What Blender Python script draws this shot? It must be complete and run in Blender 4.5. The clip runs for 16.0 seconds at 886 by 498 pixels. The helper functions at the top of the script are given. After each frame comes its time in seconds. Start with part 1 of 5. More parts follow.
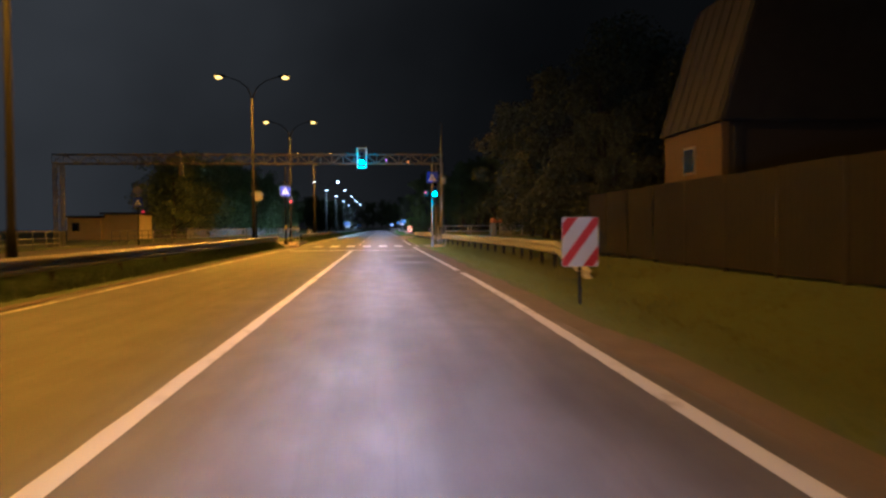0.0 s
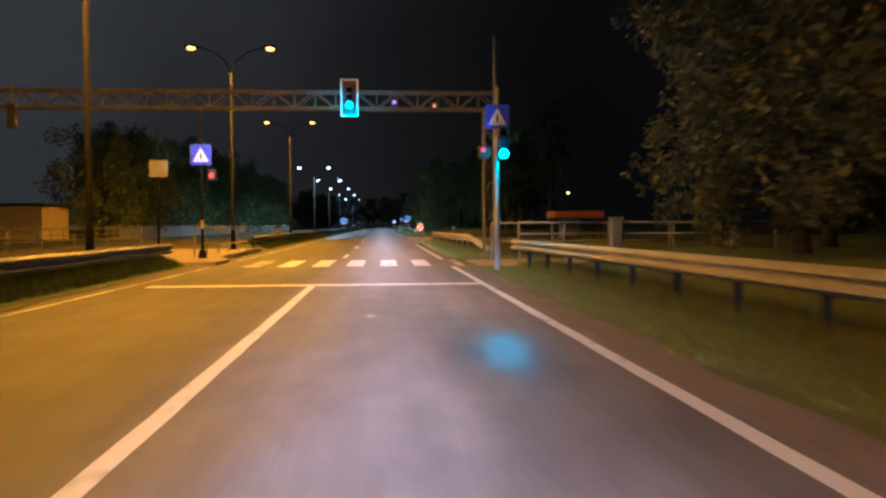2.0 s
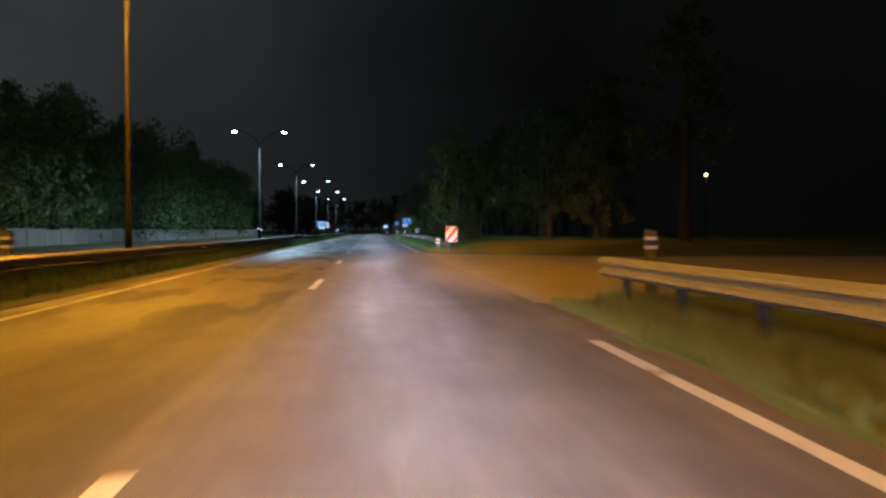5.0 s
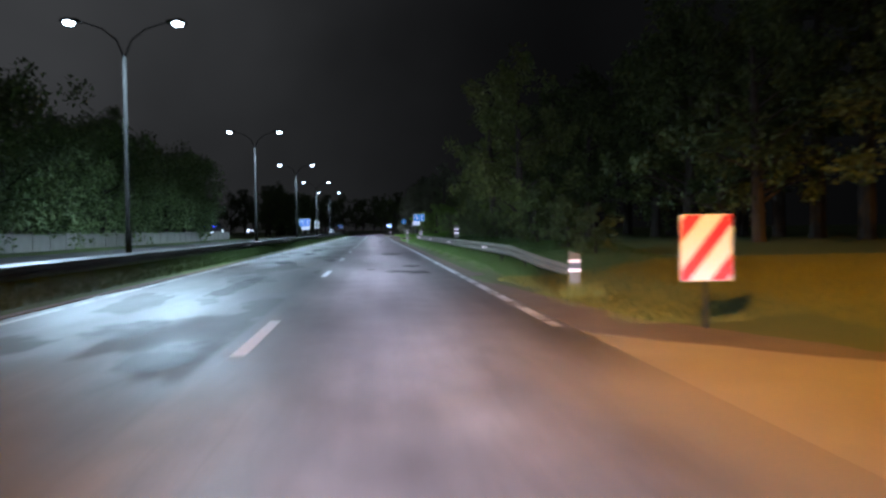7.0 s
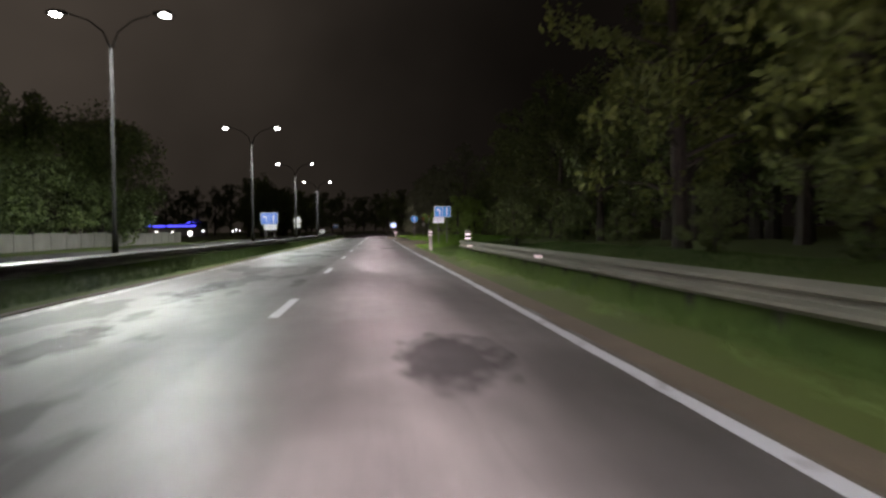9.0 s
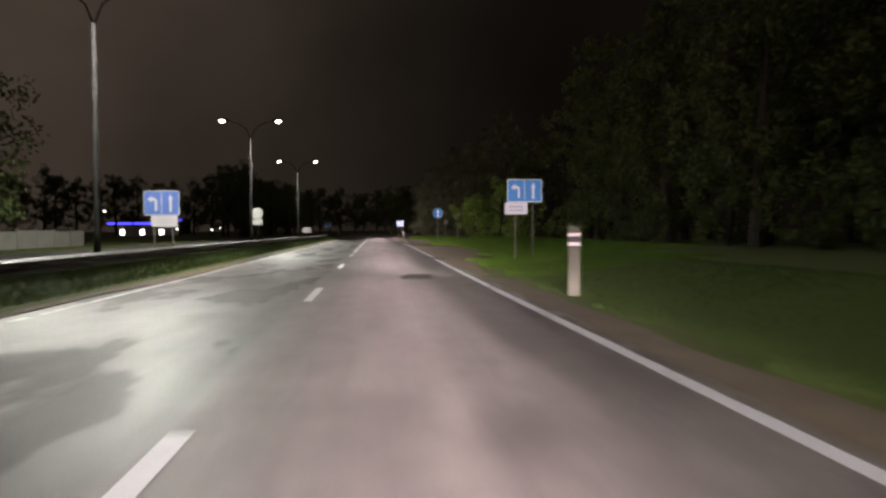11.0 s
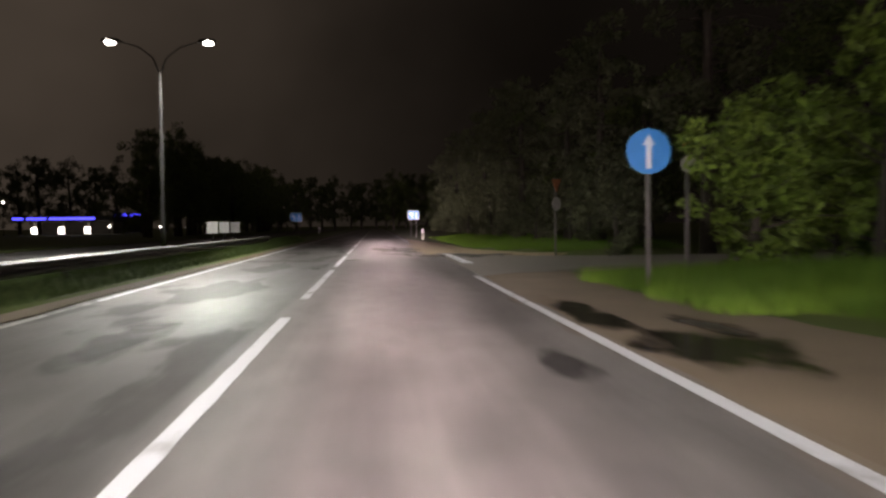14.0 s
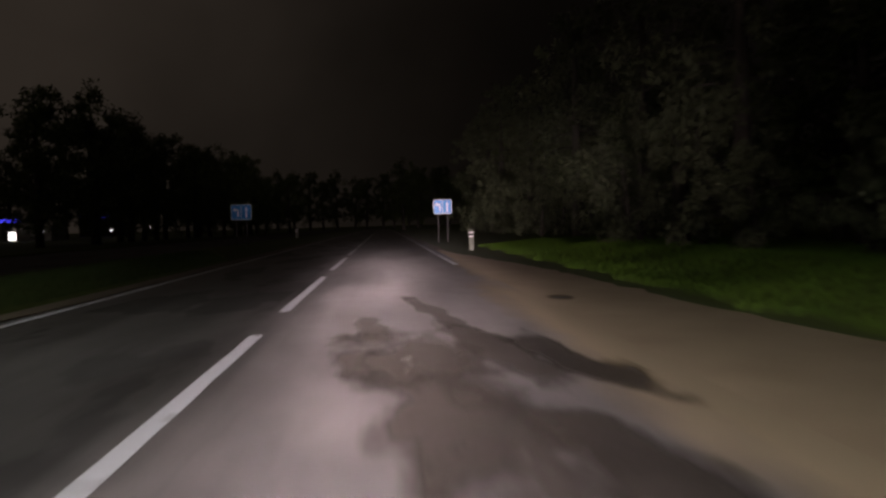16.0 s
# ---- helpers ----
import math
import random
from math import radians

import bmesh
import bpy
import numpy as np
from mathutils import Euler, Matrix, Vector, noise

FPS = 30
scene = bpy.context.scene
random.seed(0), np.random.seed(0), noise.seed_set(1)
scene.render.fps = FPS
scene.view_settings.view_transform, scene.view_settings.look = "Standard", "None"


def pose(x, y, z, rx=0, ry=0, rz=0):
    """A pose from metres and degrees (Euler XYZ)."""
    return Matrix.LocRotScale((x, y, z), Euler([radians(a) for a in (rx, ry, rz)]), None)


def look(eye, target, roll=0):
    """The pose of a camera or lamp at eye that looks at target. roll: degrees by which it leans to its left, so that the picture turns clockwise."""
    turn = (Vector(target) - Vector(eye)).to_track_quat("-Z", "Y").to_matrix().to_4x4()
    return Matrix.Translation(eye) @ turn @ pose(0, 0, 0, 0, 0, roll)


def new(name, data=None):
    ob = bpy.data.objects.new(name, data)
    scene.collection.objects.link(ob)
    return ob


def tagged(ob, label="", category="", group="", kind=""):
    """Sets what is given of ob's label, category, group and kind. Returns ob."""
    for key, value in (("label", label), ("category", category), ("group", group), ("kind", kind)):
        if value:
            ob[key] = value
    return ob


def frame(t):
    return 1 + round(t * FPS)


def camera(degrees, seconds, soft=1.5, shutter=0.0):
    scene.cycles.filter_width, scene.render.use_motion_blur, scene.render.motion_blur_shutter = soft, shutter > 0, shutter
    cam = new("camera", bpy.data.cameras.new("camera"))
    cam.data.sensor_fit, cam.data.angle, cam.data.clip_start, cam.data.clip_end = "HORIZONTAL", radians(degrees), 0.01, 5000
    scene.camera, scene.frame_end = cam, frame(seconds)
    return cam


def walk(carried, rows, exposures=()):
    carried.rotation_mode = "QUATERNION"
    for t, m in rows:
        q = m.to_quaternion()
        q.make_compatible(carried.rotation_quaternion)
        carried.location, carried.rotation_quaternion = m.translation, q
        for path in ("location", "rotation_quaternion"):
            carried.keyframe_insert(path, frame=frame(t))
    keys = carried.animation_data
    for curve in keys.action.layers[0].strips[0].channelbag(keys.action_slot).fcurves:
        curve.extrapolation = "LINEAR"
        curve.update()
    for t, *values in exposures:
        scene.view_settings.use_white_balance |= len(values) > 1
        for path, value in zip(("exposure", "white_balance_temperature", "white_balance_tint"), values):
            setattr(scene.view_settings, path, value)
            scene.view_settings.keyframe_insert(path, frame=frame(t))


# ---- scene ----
cam = camera(58.7, 16.0, soft=2.5, shutter=0.4)
PATH = [
    (0, (0.209, 8.806, 1.196), (0.363, 10.8, 1.141), -0.4),
    (0.5, (0.32, 15.129, 1.301), (0.468, 17.122, 1.242), -0.8),
    (1, (0.266, 21.473, 1.319), (0.413, 23.467, 1.259), -0.7),
    (1.5, (0.166, 27.903, 1.26), (0.316, 29.896, 1.201), -0.5),
    (2, (0.072, 34.33, 1.243), (0.224, 36.323, 1.181), -0.3),
    (2.5, (0.002, 40.487, 1.213), (0.152, 42.481, 1.152), -0.3),
    (3, (-0.098, 46.797, 1.268), (0.055, 48.79, 1.204), -0.3),
    (3.5, (-0.015, 53.594, 1.220), (0.128, 55.588, 1.160), -0.6),
    (4, (-0.237, 60.504, 1.242), (-0.067, 62.495, 1.178), -0.3),
    (4.2, (-0.222, 63.414, 1.214), (-0.042, 65.405, 1.156), 0.1),
    (6.3, (-0.108, 96.441, 1.15), (0.064, 98.433, 1.106), -0.4),
    (6.5, (-0.052, 99.623, 1.181), (0.118, 101.615, 1.134), -0.6),
    (7, (-0.012, 107.756, 1.241), (0.162, 109.748, 1.191), -0.7),
    (7.5, (0.058, 115.934, 1.236), (0.232, 117.926, 1.190), -0.5),
    (8, (0.089, 124.133, 1.251), (0.260, 126.125, 1.201), -0.4),
    (8.5, (0.108, 132.424, 1.230), (0.277, 134.416, 1.180), -0.5),
    (9, (0.090, 140.738, 1.233), (0.260, 142.730, 1.184), -0.6),
    (9.2, (0.070, 144.090, 1.232), (0.240, 146.082, 1.183), -0.6),
    (11.5, (-0.250, 182.542, 1.194), (-0.081, 184.534, 1.145), -0.2),
    (12, (-0.223, 191.329, 1.224), (-0.055, 193.321, 1.168), -0.4),
    (12.5, (-0.203, 200.033, 1.270), (-0.030, 202.024, 1.209), -0.4),
    (13, (-0.179, 208.670, 1.277), (-0.003, 210.661, 1.218), 0.1),
    (13.5, (-0.115, 217.299, 1.273), (0.056, 219.291, 1.212), -0.5),
    (14, (-0.127, 225.923, 1.265), (0.042, 227.915, 1.203), -0.6),
    (14.5, (-0.084, 234.512, 1.203), (0.084, 236.504, 1.144), -0.7),
    (15, (-0.064, 243.065, 1.285), (0.103, 245.057, 1.219), -0.7),
    (15.5, (0.002, 251.601, 1.247), (0.163, 253.593, 1.181), -1.1),
    (16, (0.075, 260.114, 1.208), (0.224, 262.107, 1.144), -1.4),
]
walk(cam, [(t, look(eye, target, roll)) for t, eye, target, roll in PATH],
     exposures=[(0, -0.15, 4750, 4), (0.7, -0.1, 4900, 4), (1.5, 0.0, 5000, 4), (2.2, -0.25, 5000, 5), (2.6, -0.28, 5400, 7), (3.0, -0.3, 6000, 9), (3.5, -0.5, 6000, 8), (3.8, -0.55, 6000, 3), (4.0, -0.35, 5300, -6), (4.2, -0.3, 5300, -4), (6.5, 0.1, 4950, 3), (7.0, 0.15, 5250, 5), (7.5, 0.1, 5500, 8), (9.0, 0.2, 7500, 15), (11.5, 0.08, 8200, 18), (12.2, 0.15, 8200, 18), (13, 0.08, 8200, 18), (14, 0.1, 8200, 18), (15, 0.0, 8200, 18), (15.5, -0.15, 8000, 18), (16, -1.0, 7800, 17)])


# ---- world and large lights ----
world = bpy.data.worlds.new("night_sky")
scene.world = world
world.use_nodes = True
wn, wl = world.node_tree.nodes, world.node_tree.links
bg = wn["Background"]
bg.inputs["Strength"].default_value = 1.0
tc = wn.new("ShaderNodeTexCoord")
sep = wn.new("ShaderNodeSeparateXYZ")
wl.new(tc.outputs["Generated"], sep.inputs[0])
cloud = wn.new("ShaderNodeTexNoise")
cloud.inputs["Scale"].default_value = 2.2
cloud.inputs["Detail"].default_value = 4
wl.new(tc.outputs["Generated"], cloud.inputs["Vector"])
glow = wn.new("ShaderNodeMapRange")
glow.inputs["From Min"].default_value, glow.inputs["From Max"].default_value = 0.0, 0.5
glow.inputs["To Min"].default_value, glow.inputs["To Max"].default_value = 0.0062, 0.0072
wl.new(sep.outputs["Z"], glow.inputs["Value"])
mul = wn.new("ShaderNodeMath")
mul.operation = "MULTIPLY"
wl.new(glow.outputs[0], mul.inputs[0])
cr = wn.new("ShaderNodeMapRange")
cr.inputs["From Min"].default_value, cr.inputs["From Max"].default_value = 0.3, 0.7
cr.inputs["To Min"].default_value, cr.inputs["To Max"].default_value = 0.6, 1.4
wl.new(cloud.outputs[0], cr.inputs["Value"])
wl.new(cr.outputs[0], mul.inputs[1])
# sky lightened to the left, to stand in for lens glare from lamps
side = wn.new("ShaderNodeMapRange")
side.interpolation_type = "SMOOTHSTEP"
side.inputs["From Min"].default_value, side.inputs["From Max"].default_value = -0.42, 0.27
side.inputs["To Min"].default_value, side.inputs["To Max"].default_value = 5.0, 0.42
wl.new(sep.outputs["X"], side.inputs["Value"])
mul2 = wn.new("ShaderNodeMath")
mul2.operation = "MULTIPLY"
wl.new(mul.outputs[0], mul2.inputs[0])
wl.new(side.outputs[0], mul2.inputs[1])
tintn = wn.new("ShaderNodeMix")
tintn.data_type = "RGBA"
tintn.blend_type = "MULTIPLY"
tintn.inputs["Factor"].default_value = 1.0
tintn.inputs["A"].default_value = (1.14, 1.0, 0.89, 1)
wl.new(mul2.outputs[0], tintn.inputs["B"])
wl.new(tintn.outputs["Result"], bg.inputs["Color"])

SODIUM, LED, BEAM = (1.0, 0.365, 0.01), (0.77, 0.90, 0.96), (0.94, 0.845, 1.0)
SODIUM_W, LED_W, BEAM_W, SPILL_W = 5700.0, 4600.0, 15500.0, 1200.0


def lamp(kind, name, m, colour, watts, **more):
    data = bpy.data.lights.new(name, kind)
    data.color, data.energy = colour, watts
    for key, value in more.items():
        if key == "shape":
            data.shape = value
        elif key == "size":
            data.size = value
        elif key == "size_y":
            data.size_y = value
        elif key == "radius":
            data.shadow_soft_size = value
        elif key == "cone":
            data.spot_size = radians(value)
        elif key == "blend":
            data.spot_blend = value
    ob = new(name, data)
    ob.matrix_world = m
    return ob


# unseen fixed spots added in place of moving headlights: flat fans under the horizon
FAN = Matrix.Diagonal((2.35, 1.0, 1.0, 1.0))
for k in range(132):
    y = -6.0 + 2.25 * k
    lamp("SPOT", "lane_fill", look((-0.1, y, 0.66), (0.45, y + 20, 0.66 - 20 * math.tan(radians(3.9)))) @ FAN, BEAM, BEAM_W * (0.72 if 34 < y < 56 else (1.0 + min(1.0, max(0.0, (y - 240) / 20)) + min(1.0, max(0.0, (y - 252) / 8))) * min(1.0, max(0.1, (284 - y) / 24))), radius=0.06, cone=9.4, blend=1.0)
# weaker wide spill, unseen spots added to brighten signs and trees
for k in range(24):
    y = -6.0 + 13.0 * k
    lamp("SPOT", "roadside_fill", look((-0.1, y, 0.66), (1.4, y + 20, 2.5 if y > 250 else 3.2)) @ Matrix.Diagonal((2.6, 1.0, 1.0, 1.0)), BEAM, SPILL_W * (11.0 if y > 250 else 0.5 if y < 84 else 2.1 if 122 < y < 180 else 2.2 if 180 < y < 216 else 1.2), radius=0.06, cone=16 if y > 250 else 24, blend=1.0)
# one more unseen spot, added to brighten the crossing sign alone
lamp("SPOT", "roadside_fill", look((-0.1, 40.0, 0.66), (-6.25, 62.6, 3.55)), BEAM, 26000.0, radius=0.06, cone=6, blend=1.0)


# ---- materials ----
def shader(name):
    m = bpy.data.materials.new(name)
    m.use_nodes = True
    return m, m.node_tree.nodes, m.node_tree.links, m.node_tree.nodes["Principled BSDF"]


def surface(name, a, b, rough=0.6, metal=0.0, scale=3.0, fine=40.0, bump=0.15, spread=0.35, depth=0.02, piece=0.0, wet=0.0):
    """Two colours mixed by coarse and fine noise, in metres, with a fine relief."""
    m, n, l, p = shader(name)
    geo = n.new("ShaderNodeNewGeometry")
    big, small = n.new("ShaderNodeTexNoise"), n.new("ShaderNodeTexNoise")
    big.inputs["Scale"].default_value, big.inputs["Detail"].default_value = scale, 5
    small.inputs["Scale"].default_value, small.inputs["Detail"].default_value = fine, 3
    for t in (big, small):
        l.new(geo.outputs["Position"], t.inputs["Vector"])
    add = n.new("ShaderNodeMath")
    add.operation = "ADD"
    half = n.new("ShaderNodeMath")
    half.operation, half.inputs[1].default_value = "MULTIPLY", 0.5
    l.new(big.outputs[0], add.inputs[0])
    l.new(small.outputs[0], half.inputs[0])
    l.new(half.outputs[0], add.inputs[1])
    mr = n.new("ShaderNodeMapRange")
    mr.inputs["From Min"].default_value, mr.inputs["From Max"].default_value = 0.75 - spread, 0.75 + spread
    l.new(add.outputs[0], mr.inputs["Value"])
    mix = n.new("ShaderNodeMix")
    mix.data_type = "RGBA"
    mix.inputs["A"].default_value, mix.inputs["B"].default_value = (*a, 1), (*b, 1)
    l.new(mr.outputs[0], mix.inputs["Factor"])
    last = mix.outputs["Result"]
    if piece:
        info = n.new("ShaderNodeNewGeometry")
        hv = n.new("ShaderNodeHueSaturation")
        pm = n.new("ShaderNodeMapRange")
        pm.inputs["To Min"].default_value, pm.inputs["To Max"].default_value = 1 - piece, 1 + piece
        l.new(info.outputs["Random Per Island"], pm.inputs["Value"])
        l.new(pm.outputs[0], hv.inputs["Value"])
        l.new(last, hv.inputs["Color"])
        last = hv.outputs["Color"]
    l.new(last, p.inputs["Base Color"])
    rr = n.new("ShaderNodeMapRange")
    rr.inputs["To Min"].default_value, rr.inputs["To Max"].default_value = max(0.03, rough - 0.12 - wet), min(1, rough + 0.1)
    l.new(mr.outputs[0], rr.inputs["Value"])
    l.new(rr.outputs[0], p.inputs["Roughness"])
    p.inputs["Metallic"].default_value = metal
    if bump:
        bp = n.new("ShaderNodeBump")
        bp.inputs["Strength"].default_value, bp.inputs["Distance"].default_value = bump, depth
        l.new(small.outputs[0], bp.inputs["Height"])
        l.new(bp.outputs[0], p.inputs["Normal"])
    return m


def glowing(name, colour, strength):
    m, n, l, p = shader(name)
    p.inputs["Base Color"].default_value = (*colour, 1)
    p.inputs["Emission Color"].default_value = (*colour, 1)
    p.inputs["Emission Strength"].default_value = strength
    return m


def asphalt_material():
    """Worn asphalt: patches of older and newer surface, dark wheel tracks along the road, damp spots."""
    m, n, l, p = shader("asphalt")
    geo = n.new("ShaderNodeNewGeometry")
    sp = n.new("ShaderNodeSeparateXYZ")
    l.new(geo.outputs["Position"], sp.inputs[0])

    def tex(scale, stretch=(1, 1, 1), detail=4):
        mp = n.new("ShaderNodeMapping")
        mp.inputs["Scale"].default_value = stretch
        l.new(geo.outputs["Position"], mp.inputs["Vector"])
        t = n.new("ShaderNodeTexNoise")
        t.inputs["Scale"].default_value, t.inputs["Detail"].default_value = scale, detail
        l.new(mp.outputs[0], t.inputs["Vector"])
        return t.outputs[0]

    def rng(v, a, b, c, d):
        r = n.new("ShaderNodeMapRange")
        for key, val in (("From Min", a), ("From Max", b), ("To Min", c), ("To Max", d)):
            r.inputs[key].default_value = val
        l.new(v, r.inputs["Value"])
        return r.outputs[0]

    def mult(a, b):
        x = n.new("ShaderNodeMath")
        x.operation = "MULTIPLY"
        l.new(a, x.inputs[0])
        l.new(b, x.inputs[1])
        return x.outputs[0]

    patch = rng(tex(0.55, (1.0, 0.22, 1.0), 5), 0.40, 0.60, 0.74, 1.18)
    streak = rng(tex(2.6, (1.0, 0.03, 1.0), 3), 0.3, 0.7, 0.82, 1.15)
    blot = rng(tex(0.9, (1, 0.5, 1), 6), 0.30, 0.42, 0.76, 1.0)
    grain = rng(tex(90.0), 0.3, 0.7, 0.8, 1.2)
    seam = rng(tex(1.1, (1.0, 0.12, 1.0), 9), 0.485, 0.497, 1.0, 0.93)
    seam2 = rng(tex(1.1, (1.0, 0.12, 1.0), 9), 0.503, 0.515, 0.93, 1.0)
    crack = n.new("ShaderNodeMath")
    crack.operation = "MAXIMUM"
    l.new(seam, crack.inputs[0])
    l.new(seam2, crack.inputs[1])
    # older, darker repairs with a clear outline in the lane beside the median
    old = rng(tex(0.75, (1.0, 0.3, 1.0), 8), 0.53, 0.57, 1.0, 0.70)
    lane = rng(sp.outputs["X"], -1.9, -1.6, 0.0, 1.0)
    keep = n.new("ShaderNodeMath")
    keep.operation = "MAXIMUM"
    l.new(old, keep.inputs[0])
    l.new(lane, keep.inputs[1])
    early = n.new("ShaderNodeMath")
    early.operation = "MAXIMUM"
    l.new(keep.outputs[0], early.inputs[0])
    l.new(rng(sp.outputs["Y"], 84.0, 100.0, 1.0, 0.0), early.inputs[1])
    keep = early
    # left lane darkened in colour to offset the lamps' excess light on it
    lane_dim = rng(sp.outputs["X"], -1.62, -1.48, 0.64, 1.0)
    mottle = rng(tex(2.3, (1.0, 0.45, 1.0), 8), 0.35, 0.65, 0.86, 1.12)
    fac = mult(mult(mult(patch, streak), mult(blot, grain)), mult(mult(crack.outputs[0], keep.outputs[0]), mult(mottle, lane_dim)))
    mix = n.new("ShaderNodeMix")
    mix.data_type, mix.blend_type = "RGBA", "MULTIPLY"
    mix.inputs["Factor"].default_value = 1.0
    mix.inputs["A"].default_value = (0.132, 0.122, 0.119, 1)
    l.new(fac, mix.inputs["B"])
    # dirt, sand and gravel that have crept over the edge: y from, y to, x of the fringe, its width, colour
    creep = tex(1.3, (1.0, 0.3, 1.0), 7)
    colour, rough = mix.outputs["Result"], rng(mult(patch, blot), 0.4, 1.2, 0.31, 0.55)
    # the first stretch of the road is dry and dull, the later one damp and polished
    dry = n.new("ShaderNodeMath")
    dry.operation = "ADD"
    l.new(rough, dry.inputs[0])
    l.new(rng(sp.outputs["Y"], 80.0, 108.0, 0.24, 0.0), dry.inputs[1])
    # the old repairs are coarse and catch less of the lamps' gloss
    coarse = n.new("ShaderNodeMath")
    coarse.operation = "ADD"
    l.new(dry.outputs[0], coarse.inputs[0])
    l.new(rng(keep.outputs[0], 0.70, 1.0, 0.14, 0.0), coarse.inputs[1])
    # the carriageway beyond the median is dry
    beyond = n.new("ShaderNodeMath")
    beyond.operation = "ADD"
    l.new(coarse.outputs[0], beyond.inputs[0])
    l.new(rng(sp.outputs["X"], -10.8, -10.2, 0.4, 0.0), beyond.inputs[1])
    rough = beyond.outputs[0]
    edge = n.new("ShaderNodeMath")
    edge.operation, edge.inputs[1].default_value = "MULTIPLY_ADD", 1.1
    l.new(creep, edge.inputs[0])
    l.new(sp.outputs["X"], edge.inputs[2])
    for y0, y1, x0, w, c in ((-60, 54, 2.38, 0.14, (0.12, 0.093, 0.064)), (55, 65, 2.12, 0.22, (0.13, 0.10, 0.07)), (66, 86, 2.38, 0.12, (0.12, 0.093, 0.064)), (90, 115, 1.75, 0.55, (0.23, 0.195, 0.14)),
                             (119, 193, 2.38, 0.12, (0.12, 0.093, 0.064)), (198, 243, 2.28, 0.14, (0.17, 0.132, 0.098)), (259, 275, 1.85, 0.25, (0.32, 0.25, 0.16)), (276, 286, 2.15, 0.2, (0.32, 0.25, 0.16))):
        mask = mult(rng(edge.outputs[0], x0 + 0.55 - w, x0 + 0.55 + w, 0.0, 1.0), mult(rng(sp.outputs["Y"], y0 - 1.5, y0 + 1.5, 0.0, 1.0), rng(sp.outputs["Y"], y1 - 1.5, y1 + 1.5, 1.0, 0.0)))
        over = n.new("ShaderNodeMix")
        over.data_type = "RGBA"
        over.inputs["B"].default_value = (*c, 1)
        l.new(mask, over.inputs["Factor"])
        l.new(colour, over.inputs["A"])
        colour = over.outputs["Result"]
        dull = n.new("ShaderNodeMix")
        dull.inputs["B"].default_value = 0.9
        l.new(mask, dull.inputs["Factor"])
        l.new(rough, dull.inputs["A"])
        rough = dull.outputs["Result"]
    # damp hollows, smooth enough to mirror the signal
    for cx, cy, rx, ry in ((1.25, 35.9, 0.8, 1.4), (1.25, 42.1, 0.85, 2.4), (-0.1, 45.1, 0.1, 0.3)):
        mp = n.new("ShaderNodeMapping")
        mp.vector_type = "TEXTURE"
        mp.inputs["Location"].default_value, mp.inputs["Scale"].default_value = (cx, cy, 0), (rx, ry, 1)
        l.new(geo.outputs["Position"], mp.inputs["Vector"])
        ln = n.new("ShaderNodeVectorMath")
        ln.operation = "LENGTH"
        l.new(mp.outputs[0], ln.inputs[0])
        sm = n.new("ShaderNodeMath")
        sm.operation, sm.inputs[1].default_value = "MULTIPLY_ADD", 0.7
        l.new(creep, sm.inputs[0])
        l.new(ln.outputs["Value"], sm.inputs[2])
        wetn = n.new("ShaderNodeMix")
        wetn.inputs["B"].default_value = 0.31
        l.new(rng(sm.outputs[0], 0.55, 1.45, 1.0, 0.0), wetn.inputs["Factor"])
        l.new(rough, wetn.inputs["A"])
        rough = wetn.outputs["Result"]
    l.new(colour, p.inputs["Base Color"])
    l.new(rough, p.inputs["Roughness"])
    bp = n.new("ShaderNodeBump")
    bp.inputs["Strength"].default_value, bp.inputs["Distance"].default_value = 0.25, 0.01
    l.new(tex(60.0), bp.inputs["Height"])
    l.new(bp.outputs[0], p.inputs["Normal"])
    return m


def paint_material(name, colour, under, wear):
    """Road paint with worn and broken places."""
    m, n, l, p = shader(name)
    geo = n.new("ShaderNodeNewGeometry")
    t1, t2 = n.new("ShaderNodeTexNoise"), n.new("ShaderNodeTexNoise")
    t1.inputs["Scale"].default_value, t1.inputs["Detail"].default_value = 5.0, 8
    t2.inputs["Scale"].default_value, t2.inputs["Detail"].default_value = 0.7, 3
    for t in (t1, t2):
        l.new(geo.outputs["Position"], t.inputs["Vector"])
    ad = n.new("ShaderNodeMath")
    ad.operation = "ADD"
    l.new(t1.outputs[0], ad.inputs[0])
    l.new(t2.outputs[0], ad.inputs[1])
    r = n.new("ShaderNodeMapRange")
    r.inputs["From Min"].default_value, r.inputs["From Max"].default_value = wear, wear + 0.16
    l.new(ad.outputs[0], r.inputs["Value"])
    mix = n.new("ShaderNodeMix")
    mix.data_type = "RGBA"
    mix.inputs["A"].default_value, mix.inputs["B"].default_value = (*under, 1), (*colour, 1)
    l.new(r.outputs[0], mix.inputs["Factor"])
    l.new(mix.outputs["Result"], p.inputs["Base Color"])
    p.inputs["Roughness"].default_value = 0.55
    return m


M_ASPHALT = asphalt_material()
M_SIDE = surface("side_road_asphalt", (0.21, 0.18, 0.125), (0.33, 0.285, 0.20), 0.88, scale=0.6, fine=30, bump=0.2)
M_SIDEDARK = surface("dark_side_road_asphalt", (0.125, 0.113, 0.100), (0.20, 0.18, 0.16), 0.75, scale=0.8, fine=30, bump=0.25)
# slight blue tint in the paint stands for headlight light it reflects
M_PAINT_CHIP = paint_material("chipped_road_paint", (0.60, 0.61, 0.65), (0.15, 0.135, 0.12), 0.88)
M_PAINT = paint_material("road_paint", (0.60, 0.61, 0.65), (0.17, 0.16, 0.16), 0.72)
